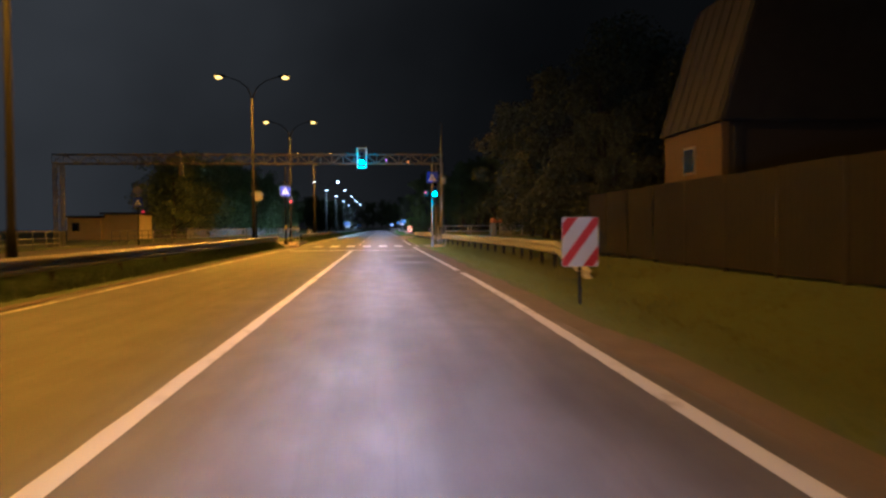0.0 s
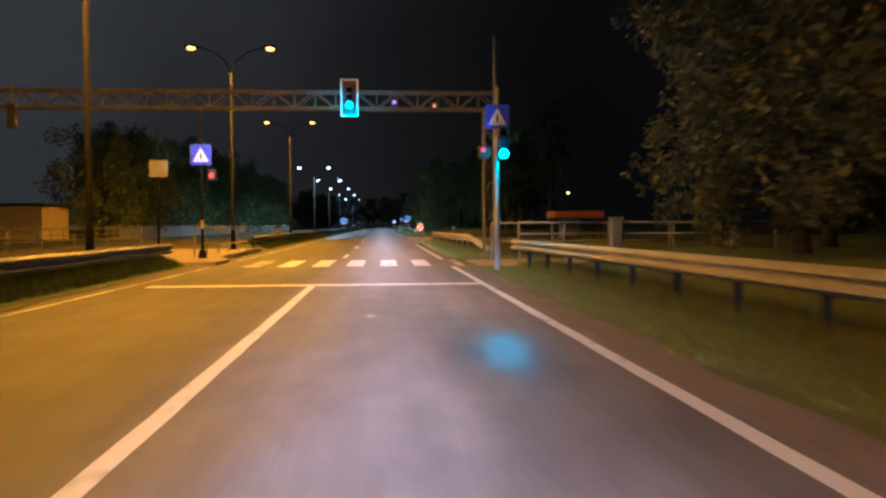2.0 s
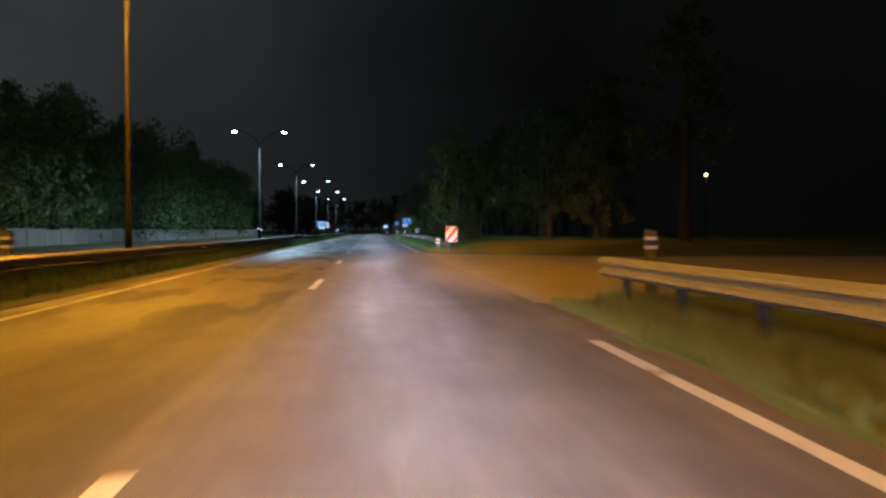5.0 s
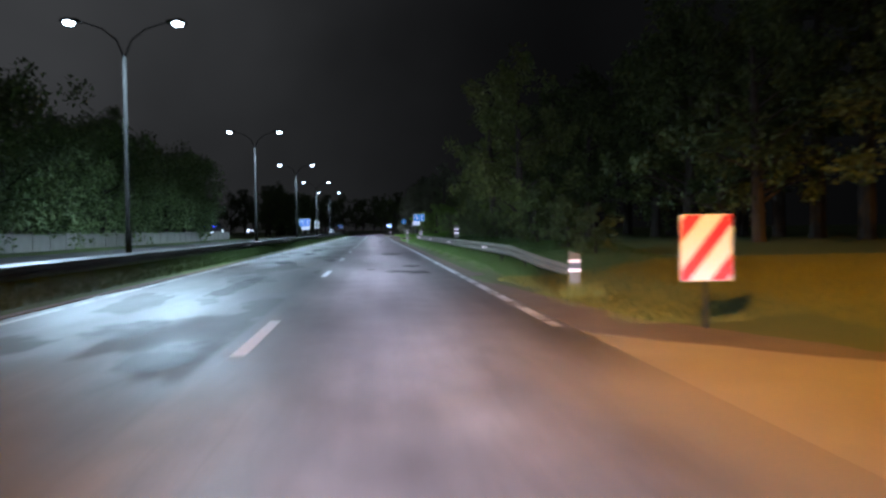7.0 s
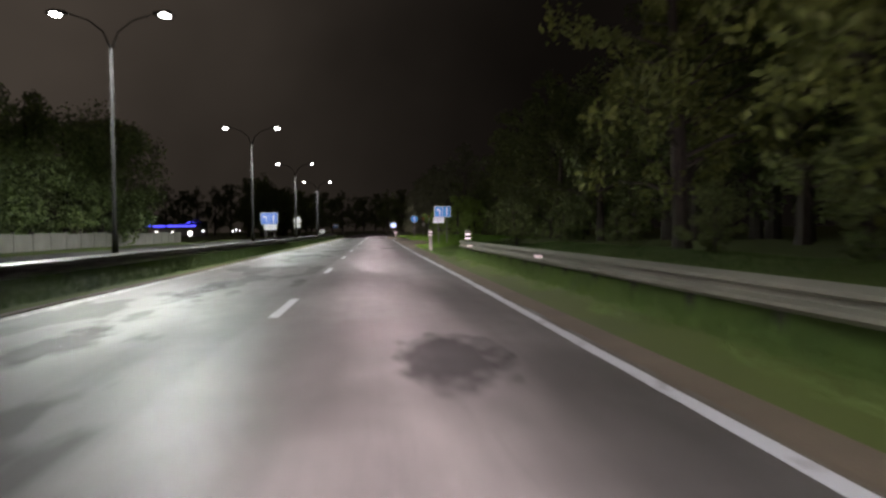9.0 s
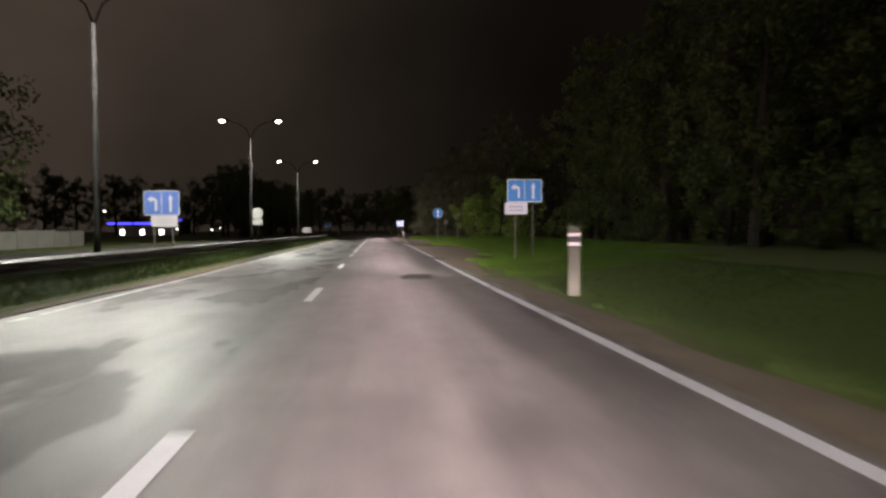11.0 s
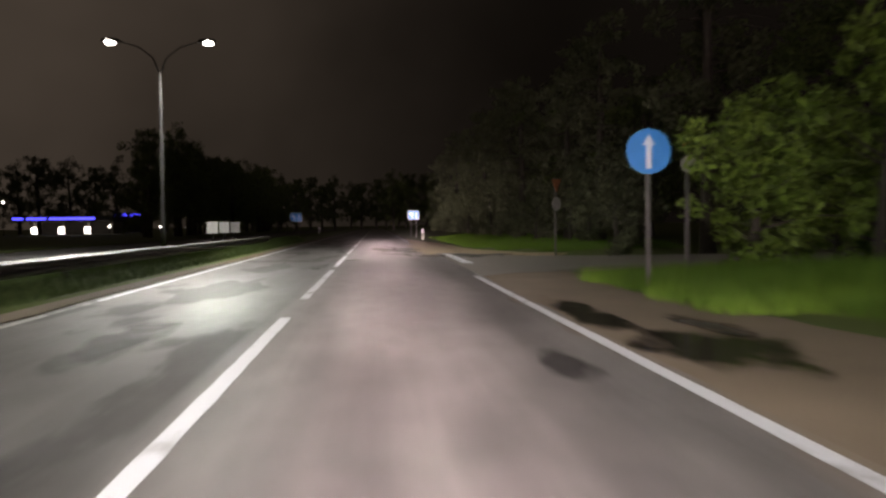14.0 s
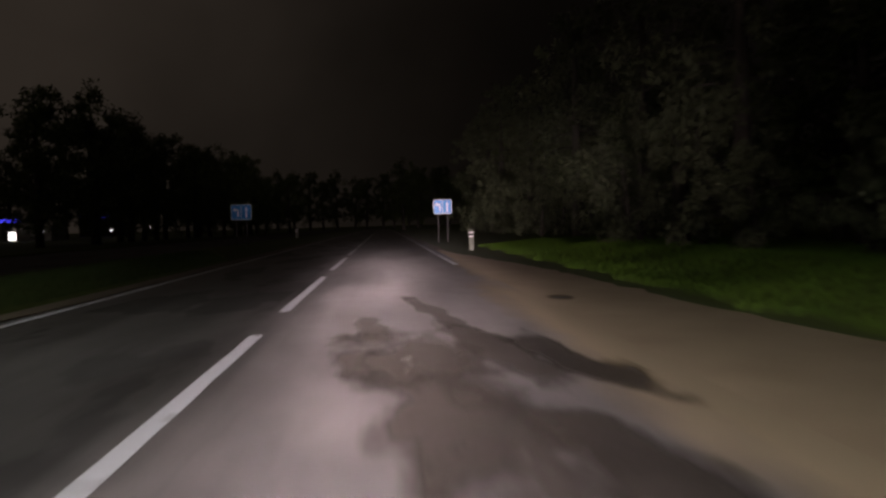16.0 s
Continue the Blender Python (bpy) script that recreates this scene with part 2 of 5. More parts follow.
M_PAINT_OLD = paint_material("worn_road_paint", (0.40, 0.385, 0.36), (0.12, 0.11, 0.10), 0.88)
M_GROUND = surface("soil_and_short_grass", (0.048, 0.072, 0.008), (0.080, 0.108, 0.014), 0.95, scale=0.5, fine=18, bump=0.06, depth=0.05)
M_SAND = surface("pale_sand", (0.25, 0.185, 0.115), (0.41, 0.32, 0.21), 0.9, scale=0.7, fine=35, bump=0.4, depth=0.02)
M_DIRT = surface("brown_dirt", (0.085, 0.064, 0.042), (0.165, 0.126, 0.086), 0.95, scale=1.2, fine=30, bump=0.5, depth=0.03)
M_GRAVEL = surface("gravel", (0.115, 0.083, 0.054), (0.21, 0.160, 0.110), 0.9, scale=0.7, fine=35, bump=0.6, depth=0.03)
M_MUD = surface("wet_mud", (0.030, 0.025, 0.020), (0.06, 0.05, 0.04), 0.55, scale=2.0, fine=25, bump=0.3)
M_WATER = surface("puddle_water", (0.022, 0.019, 0.016), (0.04, 0.035, 0.03), 0.14, scale=1.0, fine=9, bump=0.03)


def soften(m, most=0.9, ragged_by=1.5, grain=3.2, lo=0.55, hi=1.0):
    """Lets a patch fade out towards its uneven edge; the patch has radius 1 in its own space."""
    n, l, p = m.node_tree.nodes, m.node_tree.links, m.node_tree.nodes["Principled BSDF"]
    tc_ = n.new("ShaderNodeTexCoord")
    ln = n.new("ShaderNodeVectorMath")
    ln.operation = "LENGTH"
    l.new(tc_.outputs["Object"], ln.inputs[0])
    geo_ = n.new("ShaderNodeNewGeometry")
    mp = n.new("ShaderNodeMapping")
    mp.inputs["Scale"].default_value = (1.0, 0.4, 1.0)
    l.new(geo_.outputs["Position"], mp.inputs["Vector"])
    ns = n.new("ShaderNodeTexNoise")
    ns.inputs["Scale"].default_value, ns.inputs["Detail"].default_value = grain, 6
    l.new(mp.outputs[0], ns.inputs["Vector"])
    ad = n.new("ShaderNodeMath")
    ad.operation = "MULTIPLY_ADD"
    ad.inputs[1].default_value, ad.inputs[2].default_value = ragged_by, -0.5 * ragged_by
    l.new(ns.outputs[0], ad.inputs[0])
    su = n.new("ShaderNodeMath")
    su.operation = "ADD"
    l.new(ln.outputs["Value"], su.inputs[0])
    l.new(ad.outputs[0], su.inputs[1])
    mr_ = n.new("ShaderNodeMapRange")
    for key, val in (("From Min", lo), ("From Max", hi), ("To Min", most), ("To Max", 0.0)):
        mr_.inputs[key].default_value = val
    l.new(su.outputs[0], mr_.inputs["Value"])
    l.new(mr_.outputs[0], p.inputs["Alpha"])
    return m


M_TAR = surface("bitumen_patch", (0.022, 0.021, 0.022), (0.045, 0.043, 0.043), 0.45, scale=1.5, fine=60, bump=0.25)
M_PAVE = surface("sandy_paving", (0.20, 0.16, 0.11), (0.31, 0.25, 0.18), 0.85, scale=0.9, fine=20, bump=0.3)
M_KERB = surface("kerb_concrete", (0.14, 0.13, 0.12), (0.27, 0.25, 0.23), 0.85, scale=1.5, fine=30)
M_POSTG = surface("grey_plastic_post", (0.075, 0.080, 0.058), (0.125, 0.13, 0.10), 0.7, scale=3, fine=30, bump=0.05)
# post steel made near black: shade behind the beams is in its colour
M_RAILPOST = surface("shade_black_post", (0.0025, 0.0024, 0.002), (0.006, 0.0058, 0.005), 0.8, 0.1, scale=2, fine=20, bump=0.05)
# darker steel copy: shade on the median rail's face is in its colour
M_MEDIAN = surface("median_shade_steel", (0.085, 0.082, 0.078), (0.15, 0.145, 0.138), 0.5, 0.2, scale=1.2, fine=14, bump=0.05)
# darker galvanised copy for the third rail, which the roadside spots overlight
M_GALVD = surface("dimmed_galvanised_steel", (0.13, 0.13, 0.105), (0.23, 0.225, 0.185), 0.65, 0.2, scale=1.2, fine=14, bump=0.05)
M_GALV = surface("galvanised_steel", (0.27, 0.265, 0.245), (0.42, 0.41, 0.38), 0.55, 0.2, scale=1.2, fine=14, bump=0.05)
M_POST = surface("dull_steel_post", (0.15, 0.145, 0.135), (0.27, 0.26, 0.245), 0.6, 0.2, scale=2, fine=20, bump=0.05)
# same steel as the posts, in a darker tone
M_TRUSS = surface("dark_truss_steel", (0.065, 0.063, 0.06), (0.12, 0.117, 0.11), 0.65, 0.2, scale=2, fine=20, bump=0.05)
M_POLE = surface("painted_lamp_pole", (0.009, 0.0087, 0.0081), (0.019, 0.0185, 0.0175), 0.85, 0.0, scale=1.5, fine=25, bump=0.08)
M_POLE.node_tree.nodes["Principled BSDF"].inputs["Specular IOR Level"].default_value = 0.08
M_DARK = surface("black_housing", (0.012, 0.012, 0.013), (0.03, 0.03, 0.03), 0.5, scale=4, fine=30, bump=0.05)
# white tinted blue: headlight light thrown back by signs is in the colour
M_WHITE = surface("white_sheeting", (0.64, 0.69, 0.80), (0.72, 0.77, 0.88), 0.4, scale=2, fine=30, bump=0.02)
M_RED = surface("red_sheeting", (0.50, 0.015, 0.02), (0.62, 0.03, 0.035), 0.4, scale=2, fine=30, bump=0.02)
# darkened sheeting copies: colour offsets the strong lamp light on the left sign
M_BLUEF = surface("dimmed_blue_sheeting", (0.035, 0.085, 0.26), (0.05, 0.11, 0.32), 0.6, scale=2, fine=30, bump=0.02)
M_WHITEF = surface("dimmed_white_sheeting", (0.30, 0.28, 0.30), (0.40, 0.38, 0.40), 0.6, scale=2, fine=30, bump=0.02)
M_BLUE = surface("blue_sheeting", (0.012, 0.23, 0.62), (0.02, 0.28, 0.74), 0.4, scale=2, fine=30, bump=0.02)
M_BLUED = surface("deep_blue_sheeting", (0.02, 0.05, 0.55), (0.03, 0.065, 0.66), 0.4, scale=2, fine=30, bump=0.02)
M_YELLOW = surface("yellow_sheeting", (0.55, 0.36, 0.03), (0.68, 0.46, 0.05), 0.45, scale=2, fine=30, bump=0.02)
M_ALU = surface("aluminium_back", (0.26, 0.26, 0.25), (0.38, 0.38, 0.37), 0.55, 0.4, scale=2, fine=25, bump=0.03)
M_WALLC = surface("concrete_fence", (0.20, 0.19, 0.17), (0.34, 0.32, 0.29), 0.9, scale=0.8, fine=15, bump=0.3)
M_BROWN = surface("dark_sheet_fence", (0.017, 0.0142, 0.0124), (0.026, 0.022, 0.019), 0.8, scale=0.8, fine=15, bump=0.1)
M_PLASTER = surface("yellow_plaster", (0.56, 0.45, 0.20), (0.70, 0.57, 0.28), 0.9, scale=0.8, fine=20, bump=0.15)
# plaster darkened because tree shade on this wall is put into its colour
M_OCHRE = surface("shade_dark_ochre_plaster", (0.085, 0.055, 0.022), (0.13, 0.088, 0.036), 0.9, scale=0.8, fine=20, bump=0.15)
M_ROOF = surface("grey_roof_sheet", (0.022, 0.022, 0.023), (0.042, 0.041, 0.041), 0.7, scale=1, fine=12, bump=0.1)
M_RUST = surface("red_brown_roof", (0.24, 0.085, 0.035), (0.34, 0.125, 0.05), 0.75, scale=1, fine=12, bump=0.15)
M_BARK = surface("bark", (0.024, 0.020, 0.016), (0.070, 0.059, 0.048), 0.95, scale=4, fine=22, bump=0.8, depth=0.04)
M_DRY = surface("dull_grass_blades", (0.080, 0.086, 0.008), (0.130, 0.128, 0.013), 0.9, scale=0.6, fine=8, bump=0, piece=0.15)
M_GRASS = surface("grass_blades", (0.050, 0.125, 0.006), (0.100, 0.190, 0.012), 0.8, scale=0.6, fine=8, bump=0, piece=0.15)
M_GRASSO = surface("olive_grass_blades", (0.026, 0.060, 0.007), (0.050, 0.096, 0.012), 0.85, scale=0.6, fine=8, bump=0, piece=0.12)
# median grass darkened: the shadow under its rail is put into the colour
M_MEDG = surface("shade_dark_median_grass", (0.018, 0.036, 0.004), (0.036, 0.060, 0.007), 0.9, scale=0.6, fine=8, bump=0, piece=0.15)
M_LEAF = surface("tree_leaves", (0.035, 0.060, 0.014), (0.095, 0.125, 0.030), 0.65, scale=0.5, fine=6, bump=0, piece=0.4)
# lighter leaf copy for the wall trees: lamp light is put into it
M_LEAFP = surface("lamplit_green_leaves", (0.12, 0.18, 0.06), (0.22, 0.28, 0.11), 0.65, scale=0.5, fine=6, bump=0, piece=0.4)
# brighter leaf copy for two near trees, with their lamp light painted in
M_LEAFO = surface("lamplit_olive_leaves", (0.065, 0.095, 0.018), (0.14, 0.165, 0.035), 0.7, scale=0.4, fine=3, bump=0, piece=0.25)
M_LEAFY = surface("bright_green_leaves", (0.085, 0.155, 0.018), (0.16, 0.25, 0.04), 0.65, scale=0.5, fine=6, bump=0, piece=0.4)
M_LEAFG = surface("grey_green_leaves", (0.046, 0.056, 0.027), (0.085, 0.098, 0.047), 0.75, scale=0.35, fine=2, bump=0, piece=0.2)
M_GLASS = surface("dark_window_glass", (0.008, 0.008, 0.01), (0.015, 0.015, 0.018), 0.12, scale=2, fine=9, bump=0)
M_SOD = glowing("sodium_bowl", (1.0, 0.56, 0.10), 4.5)
M_LED = glowing("led_bowl", (0.86, 0.95, 1.0), 14)
M_GREEN = glowing("green_signal", (0.03, 0.70, 1.0), 34)
M_REDL = glowing("red_signal", (1.0, 0.05, 0.08), 0.45)
M_PURP = glowing("violet_marker", (0.55, 0.22, 0.9), 1.6)
M_ORNG = glowing("orange_marker", (1.0, 0.35, 0.08), 0.9)
M_BLUEG = glowing("blue_canopy_light", (0.05, 0.06, 1.0), 3.0)
M_WHITEG = glowing("white_forecourt_light", (0.9, 0.95, 1.0), 6.0)
M_WARMG = glowing("warm_far_light", (1.0, 0.62, 0.2), 12.0)
M_REFL = surface("retro_reflector", (0.70, 0.62, 0.62), (0.85, 0.75, 0.76), 0.3, scale=2, fine=30, bump=0)
soften(M_TAR, 0.55)
soften(M_MUD, 0.72, 2.6, 1.5, 0.5, 0.85)
soften(M_WATER, 0.9, 1.8, 2.4)


# ---- building helpers ----
def mesh_of(name, bm):
    me = bpy.data.meshes.new(name)
    bm.to_mesh(me)
    bm.free()
    return me


def part(name, bm, material, parent=None, label="", smooth=False):
    """Links a bmesh as one mesh object, under a thing or part if one is given."""
    me = bm if isinstance(bm, bpy.types.Mesh) else mesh_of(name, bm)
    if not me.materials:
        me.materials.append(material)
    if smooth:
        for f in me.polygons:
            f.use_smooth = True
    ob = new(name, me)
    if parent is not None:
        ob.parent = parent
    return tagged(ob, label)


def thing(name, m, label, category, group="", kind=""):
    ob = new(name)
    ob.empty_display_size = 0.2
    ob.matrix_world = m
    return tagged(ob, label, category, group, kind)


def box(bm, lo, hi, bevel=0.0):
    m = Matrix.Translation([(a + b) / 2 for a, b in zip(lo, hi)]) @ Matrix.Diagonal([b - a for a, b in zip(lo, hi)] + [1])
    r = bmesh.ops.create_cube(bm, size=1, matrix=m)
    if bevel:
        es = list({e for v in r["verts"] for e in v.link_edges})
        bmesh.ops.bevel(bm, geom=es, offset=bevel, segments=1, affect="EDGES")
    return bm


def tube(bm, pts, radii, sides=8, cap=True):
    """A tapered tube through points."""
    pts = [Vector(p) for p in pts]
    if not hasattr(radii, "__len__"):
        radii = [radii] * len(pts)
    rings = []
    for i, p in enumerate(pts):
        d = (pts[min(i + 1, len(pts) - 1)] - pts[max(i - 1, 0)]).normalized()
        u = d.cross(Vector((0.02, 1, 0.05)) if abs(d.y) < 0.9 else Vector((1, 0, 0))).normalized()
        w = d.cross(u)
        rings.append([bm.verts.new(p + radii[i] * (math.cos(a) * u + math.sin(a) * w)) for a in [2 * math.pi * k / sides for k in range(sides)]])
    for a, b in zip(rings, rings[1:]):
        for k in range(sides):
            bm.faces.new((a[k], a[(k + 1) % sides], b[(k + 1) % sides], b[k]))
    if cap:
        bm.faces.new(rings[0][::-1])
        bm.faces.new(rings[-1])
    return bm


def slab(bm, outline, z0, z1):
    """An upright prism over an outline of (x, y)."""
    lo = [bm.verts.new((x, y, z0)) for x, y in outline]
    hi = [bm.verts.new((x, y, z1)) for x, y in outline]
    bm.faces.new(hi)
    bm.faces.new(lo[::-1])
    for i in range(len(lo)):
        j = (i + 1) % len(lo)
        bm.faces.new((lo[i], lo[j], hi[j], hi[i]))
    bmesh.ops.recalc_face_normals(bm, faces=bm.faces[:])
    return bm


def plate(bm, outline, y0, y1):
    """A flat plate over an outline of (x, z), from y0 (front) to y1 (back)."""
    a = [bm.verts.new((x, y0, z)) for x, z in outline]
    b = [bm.verts.new((x, y1, z)) for x, z in outline]
    bm.faces.new(a)
    bm.faces.new(b[::-1])
    for i in range(len(a)):
        j = (i + 1) % len(a)
        bm.faces.new((a[i], b[i], b[j], a[j]))
    bmesh.ops.recalc_face_normals(bm, faces=bm.faces[:])
    return bm


def rounded(w, h, r, n=4, cx=0.0, cz=0.0):
    out = []
    for k, (sx, sz) in enumerate(((1, 1), (-1, 1), (-1, -1), (1, -1))):
        for i in range(n + 1):
            a = math.pi / 2 * (k + i / n)
            out.append((cx + sx * (w / 2 - r) + r * math.cos(a), cz + sz * (h / 2 - r) + r * math.sin(a)))
    return out


def circle(r, n=24, cx=0.0, cz=0.0):
    return [(cx + r * math.cos(2 * math.pi * k / n), cz + r * math.sin(2 * math.pi * k / n)) for k in range(n)]


def flared(outline, z0, z1, out):
    """A slab whose sides run outwards and down, so that it melts into the ground."""
    bm = bmesh.new()
    n = len(outline)
    area = sum(outline[i][0] * outline[(i + 1) % n][1] - outline[(i + 1) % n][0] * outline[i][1] for i in range(n))
    sg = 1 if area > 0 else -1
    lo, hi = [], []
    for i, (x, y) in enumerate(outline):
        (xa, ya), (xb, yb) = outline[i - 1], outline[(i + 1) % n]
        d = math.hypot(xb - xa, yb - ya) or 1
        nx_, ny_ = sg * (yb - ya) / d, -sg * (xb - xa) / d
        hi.append(bm.verts.new((x, y, z1)))
        lo.append(bm.verts.new((max(x + nx_ * out, 2.2) if x > 0 else min(x + nx_ * out, -5.61), y + ny_ * out, z0)))
    bm.faces.new(hi)
    for i in range(n):
        j = (i + 1) % n
        bm.faces.new((lo[i], lo[j], hi[j], hi[i]))
    bmesh.ops.recalc_face_normals(bm, faces=bm.faces[:])
    return bm


def blob(seed, n=40, rough=0.25):
    """A flat irregular patch about one unit in radius, with a thin edge."""
    ring = []
    for k in range(n):
        a = 2 * math.pi * k / n
        r = 1.12 * (1 + rough * noise.noise((math.cos(a) * 1.3 + seed, math.sin(a) * 1.3, seed * 0.7)))
        ring.append((r * math.cos(a), r * math.sin(a)))
    bm = bmesh.new()
    bm.faces.new([bm.verts.new((x, y, 0)) for x, y in ring])
    return bm


# ---- ground ----
def step(a, b, v):
    t = min(1.0, max(0.0, (v - a) / (b - a)))
    return t * t * (3 - 2 * t)


def bank(y):
    """Height of the bank on the right of the road."""
    h = 0.60 * (1 - step(55.5, 58, y)) + 0.50 * step(63, 65.5, y) * (1 - step(78, 86, y))
    h += 0.45 * step(113, 119, y) * (1 - step(238, 246, y)) + 0.35 * step(257, 265, y)
    return h


def foot(y):
    """Where the bank begins to rise, beyond the gravel and sand."""
    return 4.0 + 1.6 * step(200, 214, y) * (1 - step(236, 246, y)) + 2.2 * step(255, 259, y) * (1 - step(260, 270, y)) + 0.8 * step(262, 270, y) * (1 - step(280, 290, y))


def terrain(x, y):
    if -5.6 < x < 2.45:
        return -0.06
    if x >= 2.45:
        z = bank(y) * step(foot(y), foot(y) + 4.5, x) - 0.012
        z += 0.24 * step(2.85, 3.75, x) * step(129, 133, y) * (1 - step(174, 179, y))
        if x > 3.2:
            z += 0.05 * noise.noise((x * 0.5, y * 0.3, 0)) * step(foot(y) - 0.6, foot(y) + 1, x)
        z -= 0.09 * (step(87, 91, y) * (1 - step(111, 116, y)) + step(245, 247, y) * (1 - step(257, 260.5, y)))
        return z
    if x > -10.8:
        return 0.03 + 0.27 * step(5.75, 6.45, -x) - 0.25 * step(7.2, 10.6, -x) if not 58.5 < y < 74.5 else -0.05
    if x > -20:
        return -0.06
    return 0.02 + 0.06 * noise.noise((x * 0.1, y * 0.1, 5)) * step(20, 26, -x)


xs = [-900, -400, -150, -80, -50, -35, -26, -22, -20.01, -19.99, -16, -10.81, -10.79, -9.6, -8.2, -7, -6.2, -5.9, -5.61, -5.59, -5.3, 0, 2.44, 2.46, 2.8, 3.2, 3.6, 4.1, 4.7, 5.4, 6.2, 7.5, 9, 11, 14, 18, 24, 32, 45, 80, 150, 400, 900]
ys = [-300, -120, -50, -20] + [-10 + 2.0 * k for k in range(24)] + [38.5 + 1.0 * k for k in range(52)] + [92 + 2.0 * k for k in range(120)] + [335, 345, 360, 380, 420, 500, 650, 900, 1600]
verts = [(x, y, terrain(x, y)) for y in ys for x in xs]
nx = len(xs)
faces = [(j * nx + i, j * nx + i + 1, (j + 1) * nx + i + 1, (j + 1) * nx + i) for j in range(len(ys) - 1) for i in range(nx - 1)]
me = bpy.data.meshes.new("ground")
me.from_pydata(verts, [], faces)
tagged(part("ground", me, M_GROUND, smooth=True), "dark soil with short grass beside the road", "ground", kind="structure")

road = tagged(part("road", slab(bmesh.new(), [(-5.6, -120), (2.45, -120), (2.45, 545), (-5.6, 545)], -0.25, 0.0), M_ASPHALT), "worn patched asphalt carriageway with two lanes", "road", kind="structure")
tagged(part("opposite_road", slab(bmesh.new(), [(-19.8, -120), (-11.0, -120), (-11.0, 545), (-19.8, 545)], -0.25, 0.0), M_ASPHALT), "asphalt carriageway beyond the grassy median", "road", kind="structure")


def ragged(pts, z0, z1, seed, amp=0.12, every=0.6, flare=0.0, deep=-0.2):
    """A slab whose outline is subdivided and made uneven."""
    out = []
    for (x0, y0), (x1, y1) in zip(pts, pts[1:] + pts[:1]):
        d = math.hypot(x1 - x0, y1 - y0)
        n = max(1, min(60, int(d / every)))
        for k in range(n):
            x, y = x0 + (x1 - x0) * k / n, y0 + (y1 - y0) * k / n
            out.append((x + amp * noise.noise((x * 1.7, y * 1.7, seed)), y + amp * noise.noise((x * 1.7, y * 1.7, seed + 9))))
    return slab(bmesh.new(), out, z0, z1) if not flare else flared(out, deep, z1, flare)


# junctions, footpath and gravel on the right
tagged(part("side_road", ragged([(2.25, 88), (4.6, 89), (9, 92.5), (60, 97), (60, 110), (12, 110.5), (6.5, 112.5), (2.25, 117)], -0.2, -0.004, 1, flare=0.5), M_SIDE), "wide sandy asphalt mouth of a side road", "side road", kind="structure")
tagged(part("side_road", ragged([(2.25, 244.8), (3.1, 246), (5.0, 247), (6.3, 248.4), (9.1, 249.2), (60, 252), (60, 257.5), (12, 256), (8.2, 256.3), (5.8, 256.9), (4.9, 258.7), (3.4, 260.7), (2.25, 261.4)], -0.2, -0.004, 2, flare=0.5), M_SIDEDARK), "narrow grey asphalt side road", "side road", kind="structure")
tagged(part("footpath", ragged([(3.3, 58.5), (24, 58.6), (24, 62.6), (3.3, 62.1)], -0.2, 0.012, 3, 0.3, flare=1.1, deep=-0.06), M_PAVE), "sandy paved footpath leading to the crossing", "footpath", kind="structure")
for pts, seed, mat, lab in (([(2.25, 84), (4.0, 86), (4.2, 88), (2.25, 88.2)], 4, M_DIRT, "brown dirt beside the junction"),
                            ([(2.25, 194), (2.7, 194.5), (3.1, 199.6), (3.8, 205.3), (4.9, 212.4), (5.4, 220), (5.6, 226), (5.5, 232), (4.6, 240), (5.0, 246.8), (3.1, 245.9), (2.25, 244.6)], 5, M_GRAVEL, "brown gravel shoulder beside the asphalt edge"),
                            ([(2.25, 261.4), (3.4, 260.8), (4.9, 258.8), (7.4, 258.4), (8.4, 259.6), (6.4, 261.2), (5.3, 264), (4.65, 267.5), (4.5, 271), (4.35, 276), (4.1, 281), (3.4, 288), (2.6, 296), (2.25, 296)], 6, M_SAND, "pale sandy shoulder beside the asphalt edge"),
                            ([(2.25, 117.2), (5.6, 113.4), (3.6, 118.0), (2.9, 124), (2.25, 128)], 7, M_DIRT, "brown dirt beside the junction")):
    tagged(part("gravel_shoulder", ragged(pts, -0.2, -0.003, seed, 0.2, flare=0.5), mat), lab, "gravel", kind="structure")
for y0, y1, w, seed in ((-40, 57.5, 0.36, 11), (63.5, 84, 0.1, 12), (128, 194, 0.52, 13), (290, 420, 0.4, 14)):
    pts = [(2.25, y0), (2.47 + w, y0 + 1), (2.47 + w, y1 - 1), (2.25, y1)]
    tagged(part("dirt_edge", ragged(pts, -0.2, -0.006, seed, 0.25, 1.2, flare=0.35), M_DIRT), "strip of bare dirt along the asphalt edge", "dirt", kind="structure")
tagged(part("dirt_edge", ragged([(-5.5, -40), (-5.5, 58), (-5.85, 58), (-5.85, -40)], -0.2, 0.02, 15, 0.2, 1.2), M_DIRT), "strip of bare dirt along the median", "dirt", kind="structure")
tagged(part("dirt_edge", ragged([(-5.52, 75), (-5.4, 130), (-5.45, 180), (-5.15, 195), (-5.15, 320), (-5.9, 320), (-5.9, 75)], -0.2, 0.02, 16, 0.2, 3), M_DIRT), "strip of bare dirt along the median", "dirt", kind="structure")

# median island at the crossing
island = tagged(part("traffic_island", ragged([(-5.1, 59.2), (-5.1, 61.4), (-5.9, 64), (-5.9, 74), (-11, 74), (-11, 59)], -0.2, 0.11, 21, 0.05), M_PAVE), "sandy paved island between the carriageways", "island", kind="structure")
kb = bmesh.new()
slab(kb, [(-5.62, 64.6), (-5.75, 64.6), (-6.0, 73.6), (-5.86, 73.6)], -0.1, 0.17)
